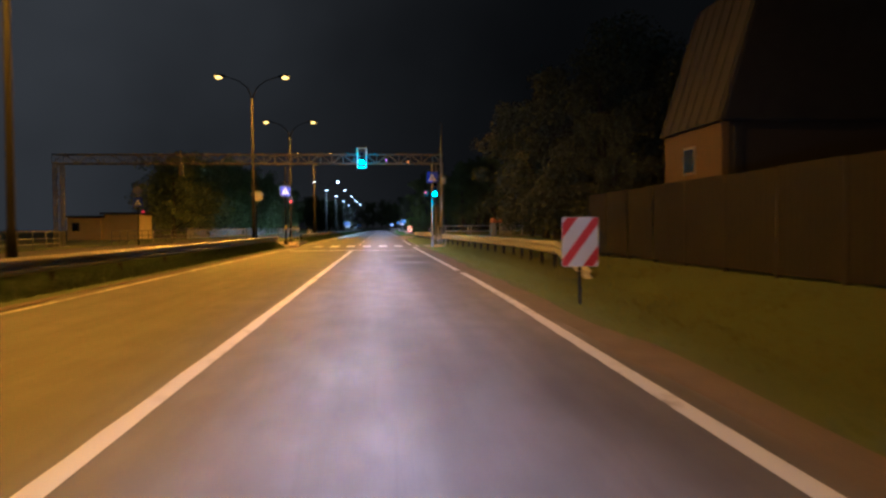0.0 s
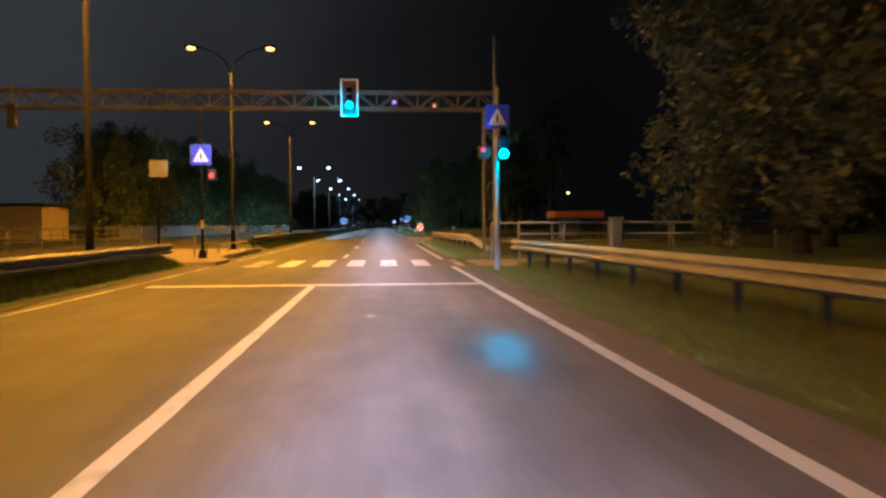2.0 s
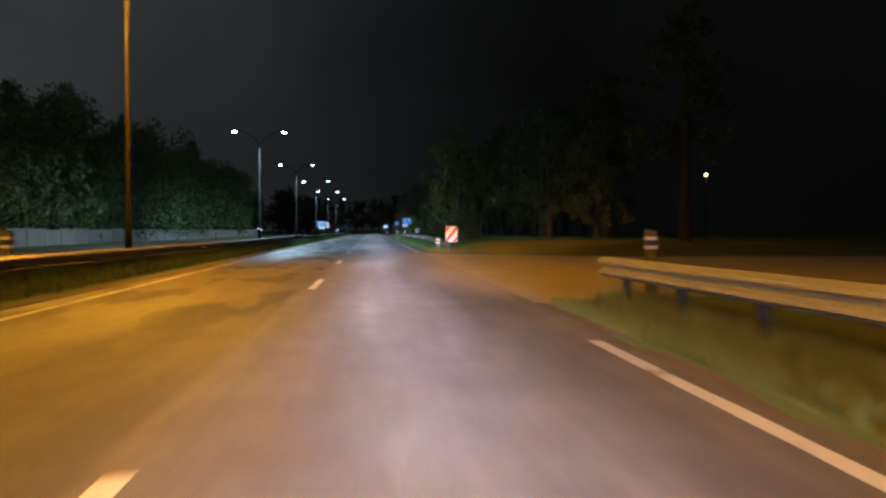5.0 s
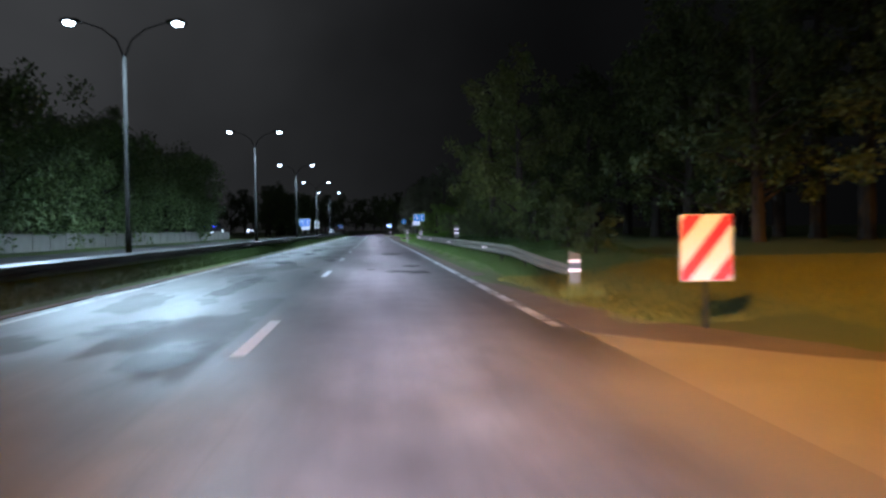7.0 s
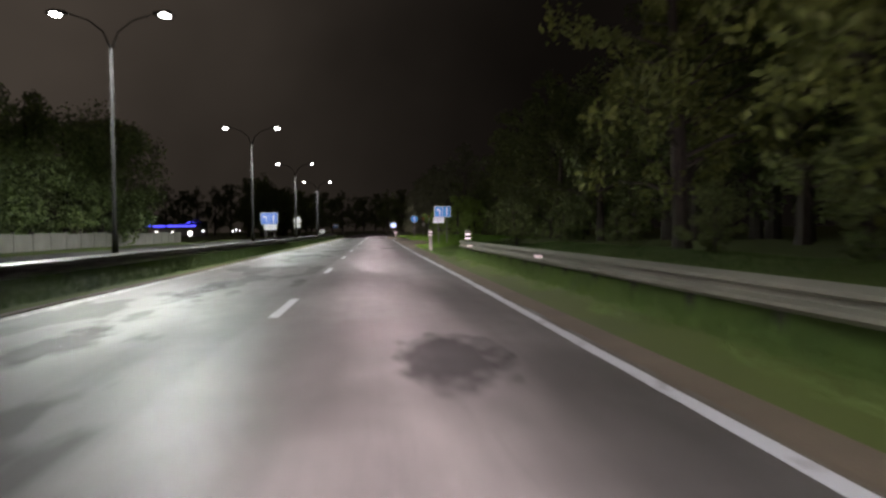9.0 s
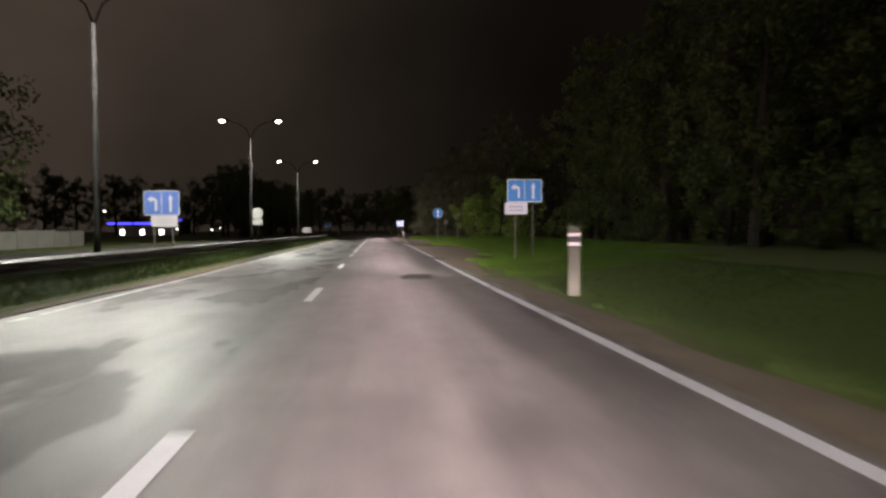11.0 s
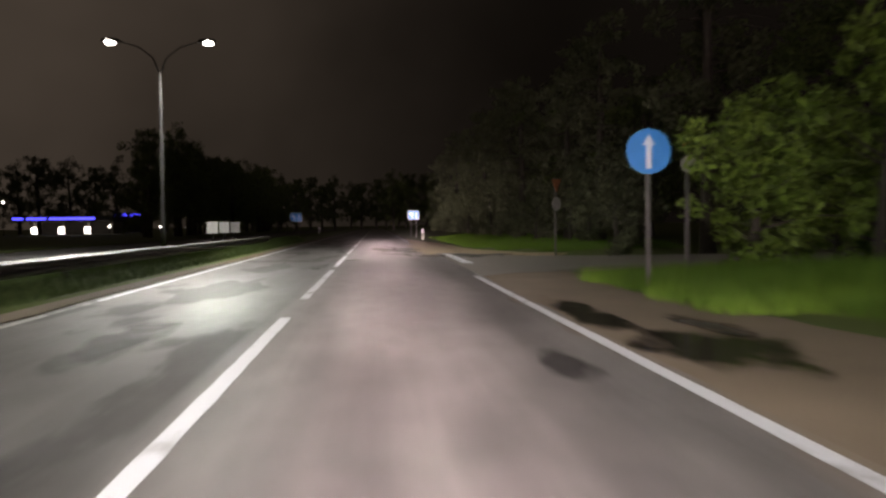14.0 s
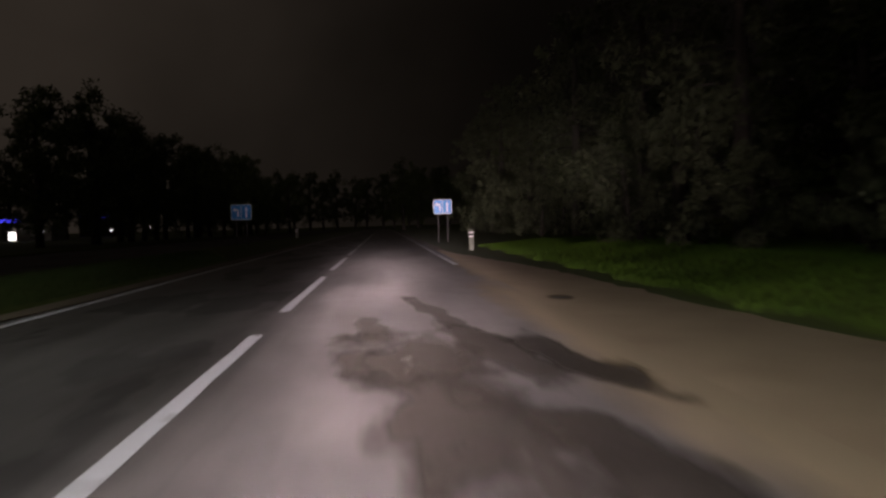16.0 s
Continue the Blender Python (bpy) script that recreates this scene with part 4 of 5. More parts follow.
def signal_head(root, x, y, z, lit, scale=1.0, board=False):
    """Three lamps in a housing with visors; z: middle of the housing."""
    h, w = 0.9 * scale, 0.32 * scale
    bm = bmesh.new()
    box(bm, (x - w / 2, y - 0.12, z - h / 2), (x + w / 2, y + 0.12, z + h / 2), 0.03)
    body = part("housing", bm, M_DARK, root, "dark signal housing")
    if board:
        bm = bmesh.new()
        bw, bh = 0.68, 1.44
        for a, b in (((x - bw / 2, z - bh / 2), (x + bw / 2, z - bh / 2 + 0.06)), ((x - bw / 2, z + bh / 2 - 0.06), (x + bw / 2, z + bh / 2)), ((x - bw / 2, z - bh / 2 + 0.06), (x - bw / 2 + 0.06, z + bh / 2 - 0.06)), ((x + bw / 2 - 0.06, z - bh / 2 + 0.06), (x + bw / 2, z + bh / 2 - 0.06))):
            box(bm, (a[0], y - 0.02, a[1]), (b[0], y + 0.0, b[1]))
        part("white_border", bm, M_WHITE, root, "white border of the backing board")
        bm = bmesh.new()
        box(bm, (x - bw / 2 + 0.05, y + 0.0, z - bh / 2 + 0.05), (x + bw / 2 - 0.05, y + 0.015, z + bh / 2 - 0.05))
        part("backing_board", bm, M_DARK, root, "black backing board")
    for k in range(3):
        zc = z + (1 - k) * 0.29 * scale
        part("lens", plate(bmesh.new(), circle(0.115 * scale, 18, x, zc), y - 0.135, y - 0.122), lit if k == 2 and lit else M_GLASS, body, "lit green lens" if k == 2 and lit else "dark lens")
        bm = bmesh.new()
        n = 10
        for r0 in (0.13 * scale,):
            a = [bm.verts.new((x + r0 * math.cos(math.pi * i / n), y - 0.12, zc + r0 * math.sin(math.pi * i / n))) for i in range(n + 1)]
            b = [bm.verts.new((x + r0 * math.cos(math.pi * i / n), y - 0.30 * scale, zc + r0 * math.sin(math.pi * i / n) - 0.01)) for i in range(n + 1)]
            for i in range(n):
                bm.faces.new((a[i], a[i + 1], b[i + 1], b[i]))
        bmesh.ops.solidify(bm, geom=bm.faces[:], thickness=0.008)
        part("visor", bm, M_DARK, body)


# signal pole at the right of the crossing
g = terrain(3.25, 55.9)
root = thing("traffic_signal", pose(3.22, 55.9, 0), "grey signal pole with a green light and a crossing sign", "traffic light")
part("pole", tube(bmesh.new(), [(0, 0, g - 0.2), (0, 0, 1.6), (0, 0, 1.65), (0, 0, 5.0)], [0.085, 0.085, 0.06, 0.05], 10), M_POST, root, smooth=True)
pedestrian_sign(root, 0.0, -0.08, 4.18, 0.66)
signal_head(root, 0.16, -0.06, 3.46, M_GREEN)
bm = bmesh.new()
box(bm, (-0.52, -0.16, 3.05), (-0.22, 0.04, 3.4), 0.03)
pbox = part("pedestrian_signal", bm, M_DARK, root, "small dark signal box turned aside")
part("pedestrian_lens", plate(bmesh.new(), circle(0.07, 14, -0.40, 3.28), -0.175, -0.162), M_REDL, pbox, "faint red lens")
lamp("POINT", "green_light", pose(3.38, 55.45, 3.17), (0.0, 0.68, 1.0), 130, radius=0.1)

# crossing sign on the island
root = thing("crossing_sign", pose(-6.25, 62.6, 0.1), "blue pedestrian crossing sign on a steel pole with a red light", "road sign")
part("pole", tube(bmesh.new(), [(0, 0, -0.1), (0, 0, 5.2)], [0.05, 0.04], 8), M_POLE, root, smooth=True)
part("base_cuff", tube(bmesh.new(), [(0, 0, 0), (0, 0, 0.3)], [0.16, 0.11], 8), M_POLE, root)
pedestrian_sign(root, 0.0, -0.07, 3.62, 0.72)
bm = bmesh.new()
box(bm, (0.22, -0.1, 2.72), (0.52, 0.12, 3.12), 0.03)
rb = part("red_signal_box", bm, M_DARK, root, "small dark signal box")
part("red_lens", plate(bmesh.new(), circle(0.09, 14, 0.37, 2.9), -0.115, -0.102), M_REDL, rb, "red lens")
part("reflective_band", tube(bmesh.new(), [(0, 0, 1.05), (0, 0, 1.35)], 0.056, 8), M_YELLOW, root)

root = thing("warning_plate", pose(-8.75, 66.2, 0.05), "square yellowish plate on a tall steel pole", "road sign")
part("pole", tube(bmesh.new(), [(0, 0, -0.1), (0, 0, 5.0)], [0.05, 0.035], 8), M_POLE, root, smooth=True)
part("plate", plate(bmesh.new(), rounded(0.72, 0.66, 0.04, 3, 0.06, 3.45), -0.07, -0.05), M_ALU, root, "dull square plate")
part("base_cuff", tube(bmesh.new(), [(0, 0, 0), (0, 0, 0.25)], [0.15, 0.1], 8), M_POLE, root)

root = thing("priority_sign", pose(-18.6, 71.5, 0.0), "yellow diamond sign over a blue crossing sign", "road sign")
part("pole", tube(bmesh.new(), [(0, 0, -0.1), (0, 0, 4.4)], 0.045, 8), M_POLE, root, smooth=True)
part("diamond", plate(bmesh.new(), [(0, 4.6), (-0.42, 4.18), (0, 3.76), (0.42, 4.18)], -0.07, -0.05), M_ALU, root, "diamond sign seen from behind")
pedestrian_sign(root, 0.0, -0.07, 3.3, 0.68)
part("red_lens", plate(bmesh.new(), circle(0.12, 14, 0.4, 2.55), -0.1, -0.08), M_REDL, root, "red lens")

# give-way sign at the side road and back of another sign
root = thing("give_way_sign", pose(7.13, 257.4, terrain(7.13, 257.4), 0, 0, 38), "downward triangle sign over a small round sign", "road sign")
part("pole", tube(bmesh.new(), [(0, 0, -0.1), (0, 0, 3.2)], 0.045, 8), M_MEDIAN, root, smooth=True)
part("triangle", plate(bmesh.new(), [(-0.3, 3.15), (0.3, 3.15), (0, 2.62)], -0.07, -0.05), M_RUST, root, "reddish triangle plate")
part("disc", plate(bmesh.new(), circle(0.27, 20, 0, 2.15), -0.07, -0.05), M_ALU, root, "grey round plate")
root = thing("turned_sign", pose(7.0, 243.5, terrain(7.0, 243.5)), "small grey and reddish signs turned aside on a thin pole", "road sign")
part("pole", tube(bmesh.new(), [(0, 0, -0.1), (0, 0, 2.9)], 0.05, 8), M_MEDIAN, root, smooth=True)
part("plate", plate(bmesh.new(), circle(0.19, 18, 0, 2.5), -0.075, -0.06), M_ALU, root, "grey round plate")
part("triangle", plate(bmesh.new(), [(-0.16, 3.0), (0.16, 3.0), (0, 2.72)], -0.075, -0.06), M_RUST, root, "faded reddish triangle")

# sign backs along the median
root = thing("sign_back", pose(-8.95, 233.2, 0.05), "round grey sign back over a small plate", "road sign")
part("pole", tube(bmesh.new(), [(0, 0, -0.1), (0, 0, 2.6)], 0.04, 8), M_POLE, root, smooth=True)
part("disc", plate(bmesh.new(), circle(0.42, 24, 0, 2.42), -0.06, -0.04), M_ALU, root, "grey round plate")
part("plate", plate(bmesh.new(), rounded(0.8, 0.38, 0.04, 3, 0, 1.78), -0.06, -0.04), M_ALU, root, "grey rectangular plate")
for x, y in ((-8.55, 267.6), (-8.65, 271.3), (-8.63, 274.6)):
    root = thing("blank_plate", pose(x, y, 0.05), "pale square sign back on a short post", "road sign", "sign backs on the median")
    part("post", tube(bmesh.new(), [(0, 0, -0.1), (0, 0, 1.35)], 0.05, 8), M_POLE, root, smooth=True)
    part("plate", plate(bmesh.new(), rounded(0.55, 0.62, 0.03, 3, 0, 1.18), -0.07, -0.05), M_ALU, root, "pale square plate")


def marker_post(x, y, h, label, low=0.0):
    g = terrain(x, y)
    root = thing("marker_post", pose(x, y, g, 0, 0, -5), label, "marker post", "roadside marker posts")
    bm = bmesh.new()
    outline = [(-0.11, low - 0.1), (0.11, low - 0.1), (0.11, h - 0.05), (-0.11, h)]
    plate(bm, outline, -0.05, 0.05)
    bmesh.ops.bevel(bm, geom=bm.edges[:], offset=0.015, segments=1, affect="EDGES")
    part("body", bm, M_POSTG, root)
    if low:
        part("stake", tube(bmesh.new(), [(0, 0.0, -0.15), (0, 0.0, low)], 0.025, 6), M_RAILPOST, root, "thin dark stake")
    for z0, z1, mat, name in ((0.16, 0.22, M_REFL, "white_band"), (0.22, 0.33, M_DARK, "black_band"), (0.33, 0.39, M_REFL, "white_band")):
        part(name, plate(bmesh.new(), [(-0.112, h - z1), (0.112, h - z1), (0.112, h - z0), (-0.112, h - z0)], -0.054, 0.054), mat, root, "black band" if mat is M_DARK else "white reflective band")


for x, y, h in ((5.08, 90.2, 1.3), (3.71, 122.2, 0.82), (3.70, 143.15, 1.2), (3.85, 172.7, 1.0), (3.38, 188.1, 1.3), (3.98, 295.2, 1.0), (-7.5, 330, 0.9), (-7.4, 92, 0.9), (-6.9, 86.5, 0.85)):
    marker_post(x, y, h, "grey roadside marker post with black and white bands", 0.72 if y in (143.15, 172.7) else 0.0)


# ---- gantry over the crossing ----
def lattice(bm, lo, hi, bays, r=0.03, axis="x"):
    """A box truss between two corners."""
    (x0, y0, z0), (x1, y1, z1) = lo, hi
    if axis == "x":
        P = lambda s, j, k: (x0 + (x1 - x0) * s, (y0, y1)[j], (z0, z1)[k])
    else:
        P = lambda s, j, k: ((x0, x1)[j], (y0, y1)[k], z0 + (z1 - z0) * s)
    for j in (0, 1):
        for k in (0, 1):
            tube(bm, [P(0, j, k), P(1, j, k)], r, 6)
    for b in range(bays):
        s0, s1 = b / bays, (b + 1) / bays
        for j in (0, 1):
            tube(bm, [P(s0, j, 0), P(s1, j, 1)] if b % 2 == 0 else [P(s0, j, 1), P(s1, j, 0)], r * 0.6, 5)
        for k in (0, 1):
            tube(bm, [P(s0, 0, k), P(s1, 1, k)] if b % 2 == 0 else [P(s0, 1, k), P(s1, 0, k)], r * 0.6, 5)
        tube(bm, [P(s0, 0, 0), P(s0, 0, 1)], r * 0.5, 5)
        tube(bm, [P(s0, 1, 0), P(s0, 1, 1)], r * 0.5, 5)
    return bm


gantry = thing("signal_gantry", pose(4.36, 65.5, 0.0), "steel lattice gantry spanning both carriageways", "gantry")
part("truss", lattice(bmesh.new(), (-26.8, -0.3, 5.78), (0.3, 0.3, 6.42), 34, 0.045), M_TRUSS, gantry, "steel lattice beam")
for x in (0.0, -26.5):
    part("column", lattice(bmesh.new(), (x - 0.26, -0.26, -0.05), (x + 0.26, 0.26, 5.75), 9, 0.045, "z"), M_TRUSS, gantry, "steel lattice column")
    bm = bmesh.new()
    box(bm, (x - 0.5, -0.5, -0.2), (x + 0.5, 0.5, 0.07), 0.02)
    part("footing", bm, M_KERB, gantry)
head = thing("overhead_signal", pose(-1.17, 65.0, 0), "overhead traffic signal showing green on a white-edged board", "traffic light")
signal_head(head, 0, 0, 6.14, M_GREEN, 1.0, True)
lamp("POINT", "green_light", pose(-1.17, 64.55, 5.8), (0.0, 0.68, 1.0), 130, radius=0.1)
for x, z, mat, lab in ((0.55, 5.98, M_PURP, "small overhead lamp with a violet lens"), (2.1, 5.86, M_ORNG, "small overhead lamp with an orange lens")):
    ob = thing("overhead_lamp", pose(x, 65.1, 0), lab, "signal lamp")
    bm = bmesh.new()
    box(bm, (-0.13, -0.1, z - 0.16), (0.13, 0.1, z + 0.16), 0.03)
    hb = part("housing", bm, M_DARK, ob)
    part("lens", plate(bmesh.new(), circle(0.07, 14, 0, z), -0.112, -0.102), mat, hb)
ob = thing("traffic_light", pose(-13.75, 65.15, 0), "dark back of an overhead signal for oncoming traffic", "traffic light")
bm = bmesh.new()
box(bm, (-0.16, -0.12, 4.95), (0.16, 0.12, 5.85), 0.03)
part("housing", bm, M_DARK, ob)
part("bracket", tube(bmesh.new(), [(0, 0, 5.85), (0, 0, 6.7)], 0.03, 6), M_POST, ob)

root = thing("utility_pole", pose(4.45, 64.95, 0.1), "slender steel pole with a pale box near its top", "pole")
part("pole", tube(bmesh.new(), [(0, 0, -0.2), (0, 0, 8.5)], [0.085, 0.06], 10), M_POST, root, smooth=True)
bm = bmesh.new()
box(bm, (0.05, -0.16, 4.2), (0.32, 0.12, 4.65), 0.03)
part("box", bm, M_ALU, root, "pale equipment box")


# ---- pedestrian railings ----
def railing(pts, h, label, rails=(1.0, 0.5), every=1.6, r=0.03, mat=None):
    mat = mat or M_POST
    root = thing("railing", pose(pts[0][0], pts[0][1], 0), label, "railing", "pedestrian railings")
    o = Vector((pts[0][0], pts[0][1], 0))
    P = [Vector(p) - o for p in pts]
    for f in rails:
        part("rail", tube(bmesh.new(), [p + Vector((0, 0, h * f)) for p in P], r, 8), mat, root, smooth=True)
    for a, b in zip(P, P[1:]):
        n = max(1, round((b - a).length / every))
        for k in range(n + 1):
            p = a.lerp(b, k / n)
            part("post", tube(bmesh.new(), [p - Vector((0, 0, 0.15)), p + Vector((0, 0, h))], r, 8), mat, root, smooth=True)


railing([(-7.0, 64.6, 0.1), (-6.35, 72.3, 0.1)], 1.1, "rusty steel railing on the island", (1.0, 0.9, 0.35), 1.5, 0.025)
railing([(-9.5, 66.4, 0.1), (-16.5, 68.0, 0.0)], 1.1, "rusty steel railing beside the far footway", (1.0, 0.6, 0.3), 1.5, 0.025)
railing([(-20.6, 30, 0.0), (-20.8, 62, 0.0)], 1.1, "steel railing along the far kerb", (1.0, 0.6, 0.3), 2.0, 0.03)
railing([(-20.8, 72, 0.0), (-21, 100, 0.0)], 1.1, "steel railing along the far kerb", (1.0, 0.6, 0.3), 2.0, 0.03)
railing([(4.2, 58.05, 0.05), (7.0, 58.1, 0.05)], 1.24, "pale steel railing along the footpath", (1.0, 0.72), 1.3, 0.035, M_POST)
railing([(7.4, 58.1, 0.05), (14, 58.2, 0.05)], 1.24, "pale steel railing along the footpath", (1.0, 0.72), 1.6, 0.035, M_POST)
railing([(4.1, 63.4, 0.05), (13.3, 63.8, 0.05)], 1.24, "pale steel railing along the footpath", (1.0, 0.45), 2.2, 0.045, M_POST)
for x, y in ((7.2, 58.0), (13.6, 63.8)):
    bm = bmesh.new()
    box(bm, (x - 0.16, y - 0.16, -0.1), (x + 0.16, y + 0.16, 1.36), 0.03)
    ob = thing("gate_post", pose(0, 0, 0), "thick pale post at the railing", "post", "gate posts")
    part("shaft", bm, M_KERB, ob)
    bm = bmesh.new()
    box(bm, (x - 0.19, y - 0.19, 1.36), (x + 0.19, y + 0.19, 1.44), 0.02)
    part("cap", bm, M_KERB, ob)


# ---- buildings and walls ----
def house(x0, y0, x1, y1, h, mat, label, roof_mat, flat=True, windows=(), ridge=2.0):
    root = thing("house", pose(x0, y0, 0), label, "building")
    w, d = x1 - x0, y1 - y0
    bm = bmesh.new()
    if flat:
        box(bm, (0, 0, -0.2), (w, d, h))
    else:
        plate(bm, [(0, -0.2), (w, -0.2), (w, h), (w / 2, h + ridge), (0, h)], 0, d)
    part("wall", bm, mat, root)
    bm = bmesh.new()
    if flat:
        box(bm, (-0.35, -0.35, h + 0.003), (w + 0.35, d + 0.35, h + 0.22), 0.03)
    else:
        for s in (0, 1):
            e = [(-0.4, h - 0.4 * ridge / (w / 2)), (w / 2, h + ridge)] if s == 0 else [(w / 2, h + ridge), (w + 0.4, h - 0.4 * ridge / (w / 2))]
            plate(bm, [e[0], e[1], (e[1][0], e[1][1] + 0.16), (e[0][0], e[0][1] + 0.16)], -0.4, d + 0.4)
    part("roof", bm, roof_mat, root)
    for wx, wz, ww, wh in windows:
        bm = bmesh.new()
        box(bm, (wx - ww / 2 - 0.07, -0.05, wz - wh / 2 - 0.07), (wx + ww / 2 + 0.07, -0.003, wz + wh / 2 + 0.07), 0.01)
        win = part("window", bm, M_KERB, root, "window with a pale frame")
        bm = bmesh.new()
        box(bm, (wx - ww / 2, -0.065, wz - wh / 2), (wx + ww / 2, -0.051, wz + wh / 2))
        part("pane", bm, M_GLASS, win)
    return root


house(-34.6, 99.2, -31.0, 104, 2.55, M_PLASTER, "low yellow plastered kiosk with a flat roof", M_ROOF, True, ((0.9, 1.5, 0.7, 0.9),))
house(-30.8, 99.6, -27.1, 105, 2.9, M_PLASTER, "low yellow plastered kiosk with a flat roof", M_ROOF, True)
# tall house behind the fence: plastered wall towards the road, steep grey roof, front coloured dark for shade
root = thing("house", pose(8.5, 27.5, 0), "tall house with a yellow plastered wall and steep grey roof", "building")
bm = bmesh.new()
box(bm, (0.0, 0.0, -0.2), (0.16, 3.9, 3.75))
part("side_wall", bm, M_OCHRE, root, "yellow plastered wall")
# the unlit front's shade is put into its dark colour
bm = bmesh.new()
box(bm, (0.165, -0.02, -0.2), (8.0, 3.92, 3.75))
part("front_wall", bm, M_BROWN, root, "front wall in a dark colour for shade")
bm = bmesh.new()
box(bm, (0.28, -0.04, 0.4), (0.5, -0.021, 3.7), 0.01)
part("downpipe", bm, M_DARK, root)
bm = bmesh.new()
plate(bm, [(-0.12, 3.76), (8.1, 3.76), (6.4, 7.4), (1.0, 7.4)], -0.1, 4.0)
roof = part("roof", bm, M_ROOF, root, "steep grey sheet roof")
# dark plate added over the gable in place of shade
part("gable_shade_plate", plate(bmesh.new(), [(0.0, 3.8), (8.0, 3.8), (6.35, 7.35), (1.05, 7.35)], -0.13, -0.103), M_DARK, root, "gable plate in a dark colour for shade")
bm = bmesh.new()
box(bm, (-0.04, 1.6, 2.55), (-0.003, 2.4, 3.3), 0.01)
win = part("window", bm, M_KERB, root, "small dark window")
bm = bmesh.new()
box(bm, (-0.055, 1.68, 2.62), (-0.041, 2.32, 3.23))
part("pane", bm, M_GLASS, win)
for k in range(7):
    bm = bmesh.new()
    tube(bm, [(-0.15, 0.02 + 0.62 * k, 3.78), (0.98, 0.02 + 0.62 * k, 7.42)], 0.02, 5)
    part("seam", bm, M_ROOF, roof)

# shelter with a red fascia behind the footpath
root = thing("bus_shelter", pose(10.4, 83.0, 0), "low shelter with a broad red-orange fascia", "shelter")
bm = bmesh.new()
box(bm, (0.35, -0.1, 1.6), (3.55, 2.2, 2.06), 0.03)
part("fascia_roof", bm, M_RUST, root, "red-orange roof fascia")
bm = bmesh.new()
box(bm, (1.15, 1.9, -0.1), (2.5, 2.0, 1.597), 0.01)
part("back_panel", bm, M_WALLC, root, "pale back panel")
for x, y in ((0.5, 0.1), (3.4, 0.1), (0.5, 2.0), (3.4, 2.0)):
    part("post", tube(bmesh.new(), [(x, y, -0.1), (x, y, 1.6)], 0.05, 8), M_POLE, root, smooth=True)
bm = bmesh.new()
box(bm, (1.2, 1.3, 0.4), (2.45, 1.7, 0.46), 0.01)
bench = part("bench", bm, M_POLE, root)
for x in (1.3, 2.3):
    bm = bmesh.new()
    box(bm, (x, 1.35, -0.1), (x + 0.06, 1.65, 0.398))
    part("bench_leg", bm, M_POLE, bench)

# dark sheet fence on the right
root = thing("sheet_fence", pose(6.5, 32.5, 0), "tall dark sheet metal fence on the bank", "fence")
for k in range(22):
    y0 = 31.4 - 1.9 * (k + 1)
    bm = bmesh.new()
    n = 20
    a, b = [], []
    for i in range(n + 1):
        y = -1.9 * (k + 1) + 1.88 * i / n
        x = 0.006 * (1 if i % 2 else -1) + 0.012 * k
        a.append(bm.verts.new((x, y, 0.4)))
        b.append(bm.verts.new((x, y, 2.14 + 0.01 * math.sin(k * 2.3))))
    for i in range(n):
        bm.faces.new((a[i], a[i + 1], b[i + 1], b[i]))
    bmesh.ops.solidify(bm, geom=bm.faces[:], thickness=0.02)
    part("panel", bm, M_BROWN, root)
    bm = bmesh.new()
    box(bm, (0.05, -1.9 * k - 0.04, 0.2), (0.13, -1.9 * k + 0.04, 2.0), 0.01)
    part("post", bm, M_BROWN, root)

# low concrete wall beyond the opposite carriageway
root = thing("concrete_wall", pose(-23.8, 108, 0), "long low concrete panel wall under trees", "wall")
for k in range(44):
    bm = bmesh.new()
    box(bm, (-0.07, 3.0 * k + 0.06, -0.2), (0.07, 3.0 * k + 2.94, 1.25 + 0.05 * math.sin(k * 1.9)), 0.015)
    part("panel", bm, M_WALLC, root)
    bm = bmesh.new()
    box(bm, (-0.1, 3.0 * k - 0.06, -0.2), (0.1, 3.0 * k + 0.06, 1.4), 0.015)
    part("post", bm, M_WALLC, root)

# fuel station far off on the left
st = thing("fuel_station", pose(-60.5, 380, 0), "far fuel station with a blue lit canopy", "fuel station")
bm = bmesh.new()
box(bm, (-7.6, 0, 2.75), (7.6, 8, 3.5), 0.1)
part("canopy", bm, M_DARK, st)
bm = bmesh.new()
for a, b in ((-7.5, -5.6), (-5.0, -1.4), (-0.9, 7.5)):
    box(bm, (a, -0.12, 2.9), (b, -0.02, 3.35))
part("canopy_light", bm, M_BLUEG, st, "blue light band")
for x in (-4.6, 0.4, 5.2):
    bm = bmesh.new()
    box(bm, (x - 0.2, 3, 0), (x + 0.2, 3.4, 2.74))
    part("column", bm, M_KERB, st)
    bm = bmesh.new()
    box(bm, (x - 0.5, 2.2, 0.3), (x + 0.5, 2.6, 1.5), 0.1)
    # pump fronts glow by themselves, standing in for light from forecourt lamps
    part("glowing_pump", bm, M_WHITEG, st, "pump front glowing in place of forecourt lamps")
bm = bmesh.new()
box(bm, (-7, 12, 0), (7, 18, 2.6))
part("shop", bm, M_KERB, st)
st2 = thing("shop_building", pose(-77, 480, 0), "far building with a blue lit sign band", "building")
bm = bmesh.new()
box(bm, (-5, 0, 0), (5, 8, 6.0))
part("wall", bm, M_DARK, st2)
bm = bmesh.new()
box(bm, (-4.5, -0.15, 5.0), (-0.5, -0.02, 5.7))
box(bm, (0.2, -0.15, 5.0), (3.5, -0.02, 5.7))
part("sign_band", bm, M_BLUEG, st2, "blue light band")
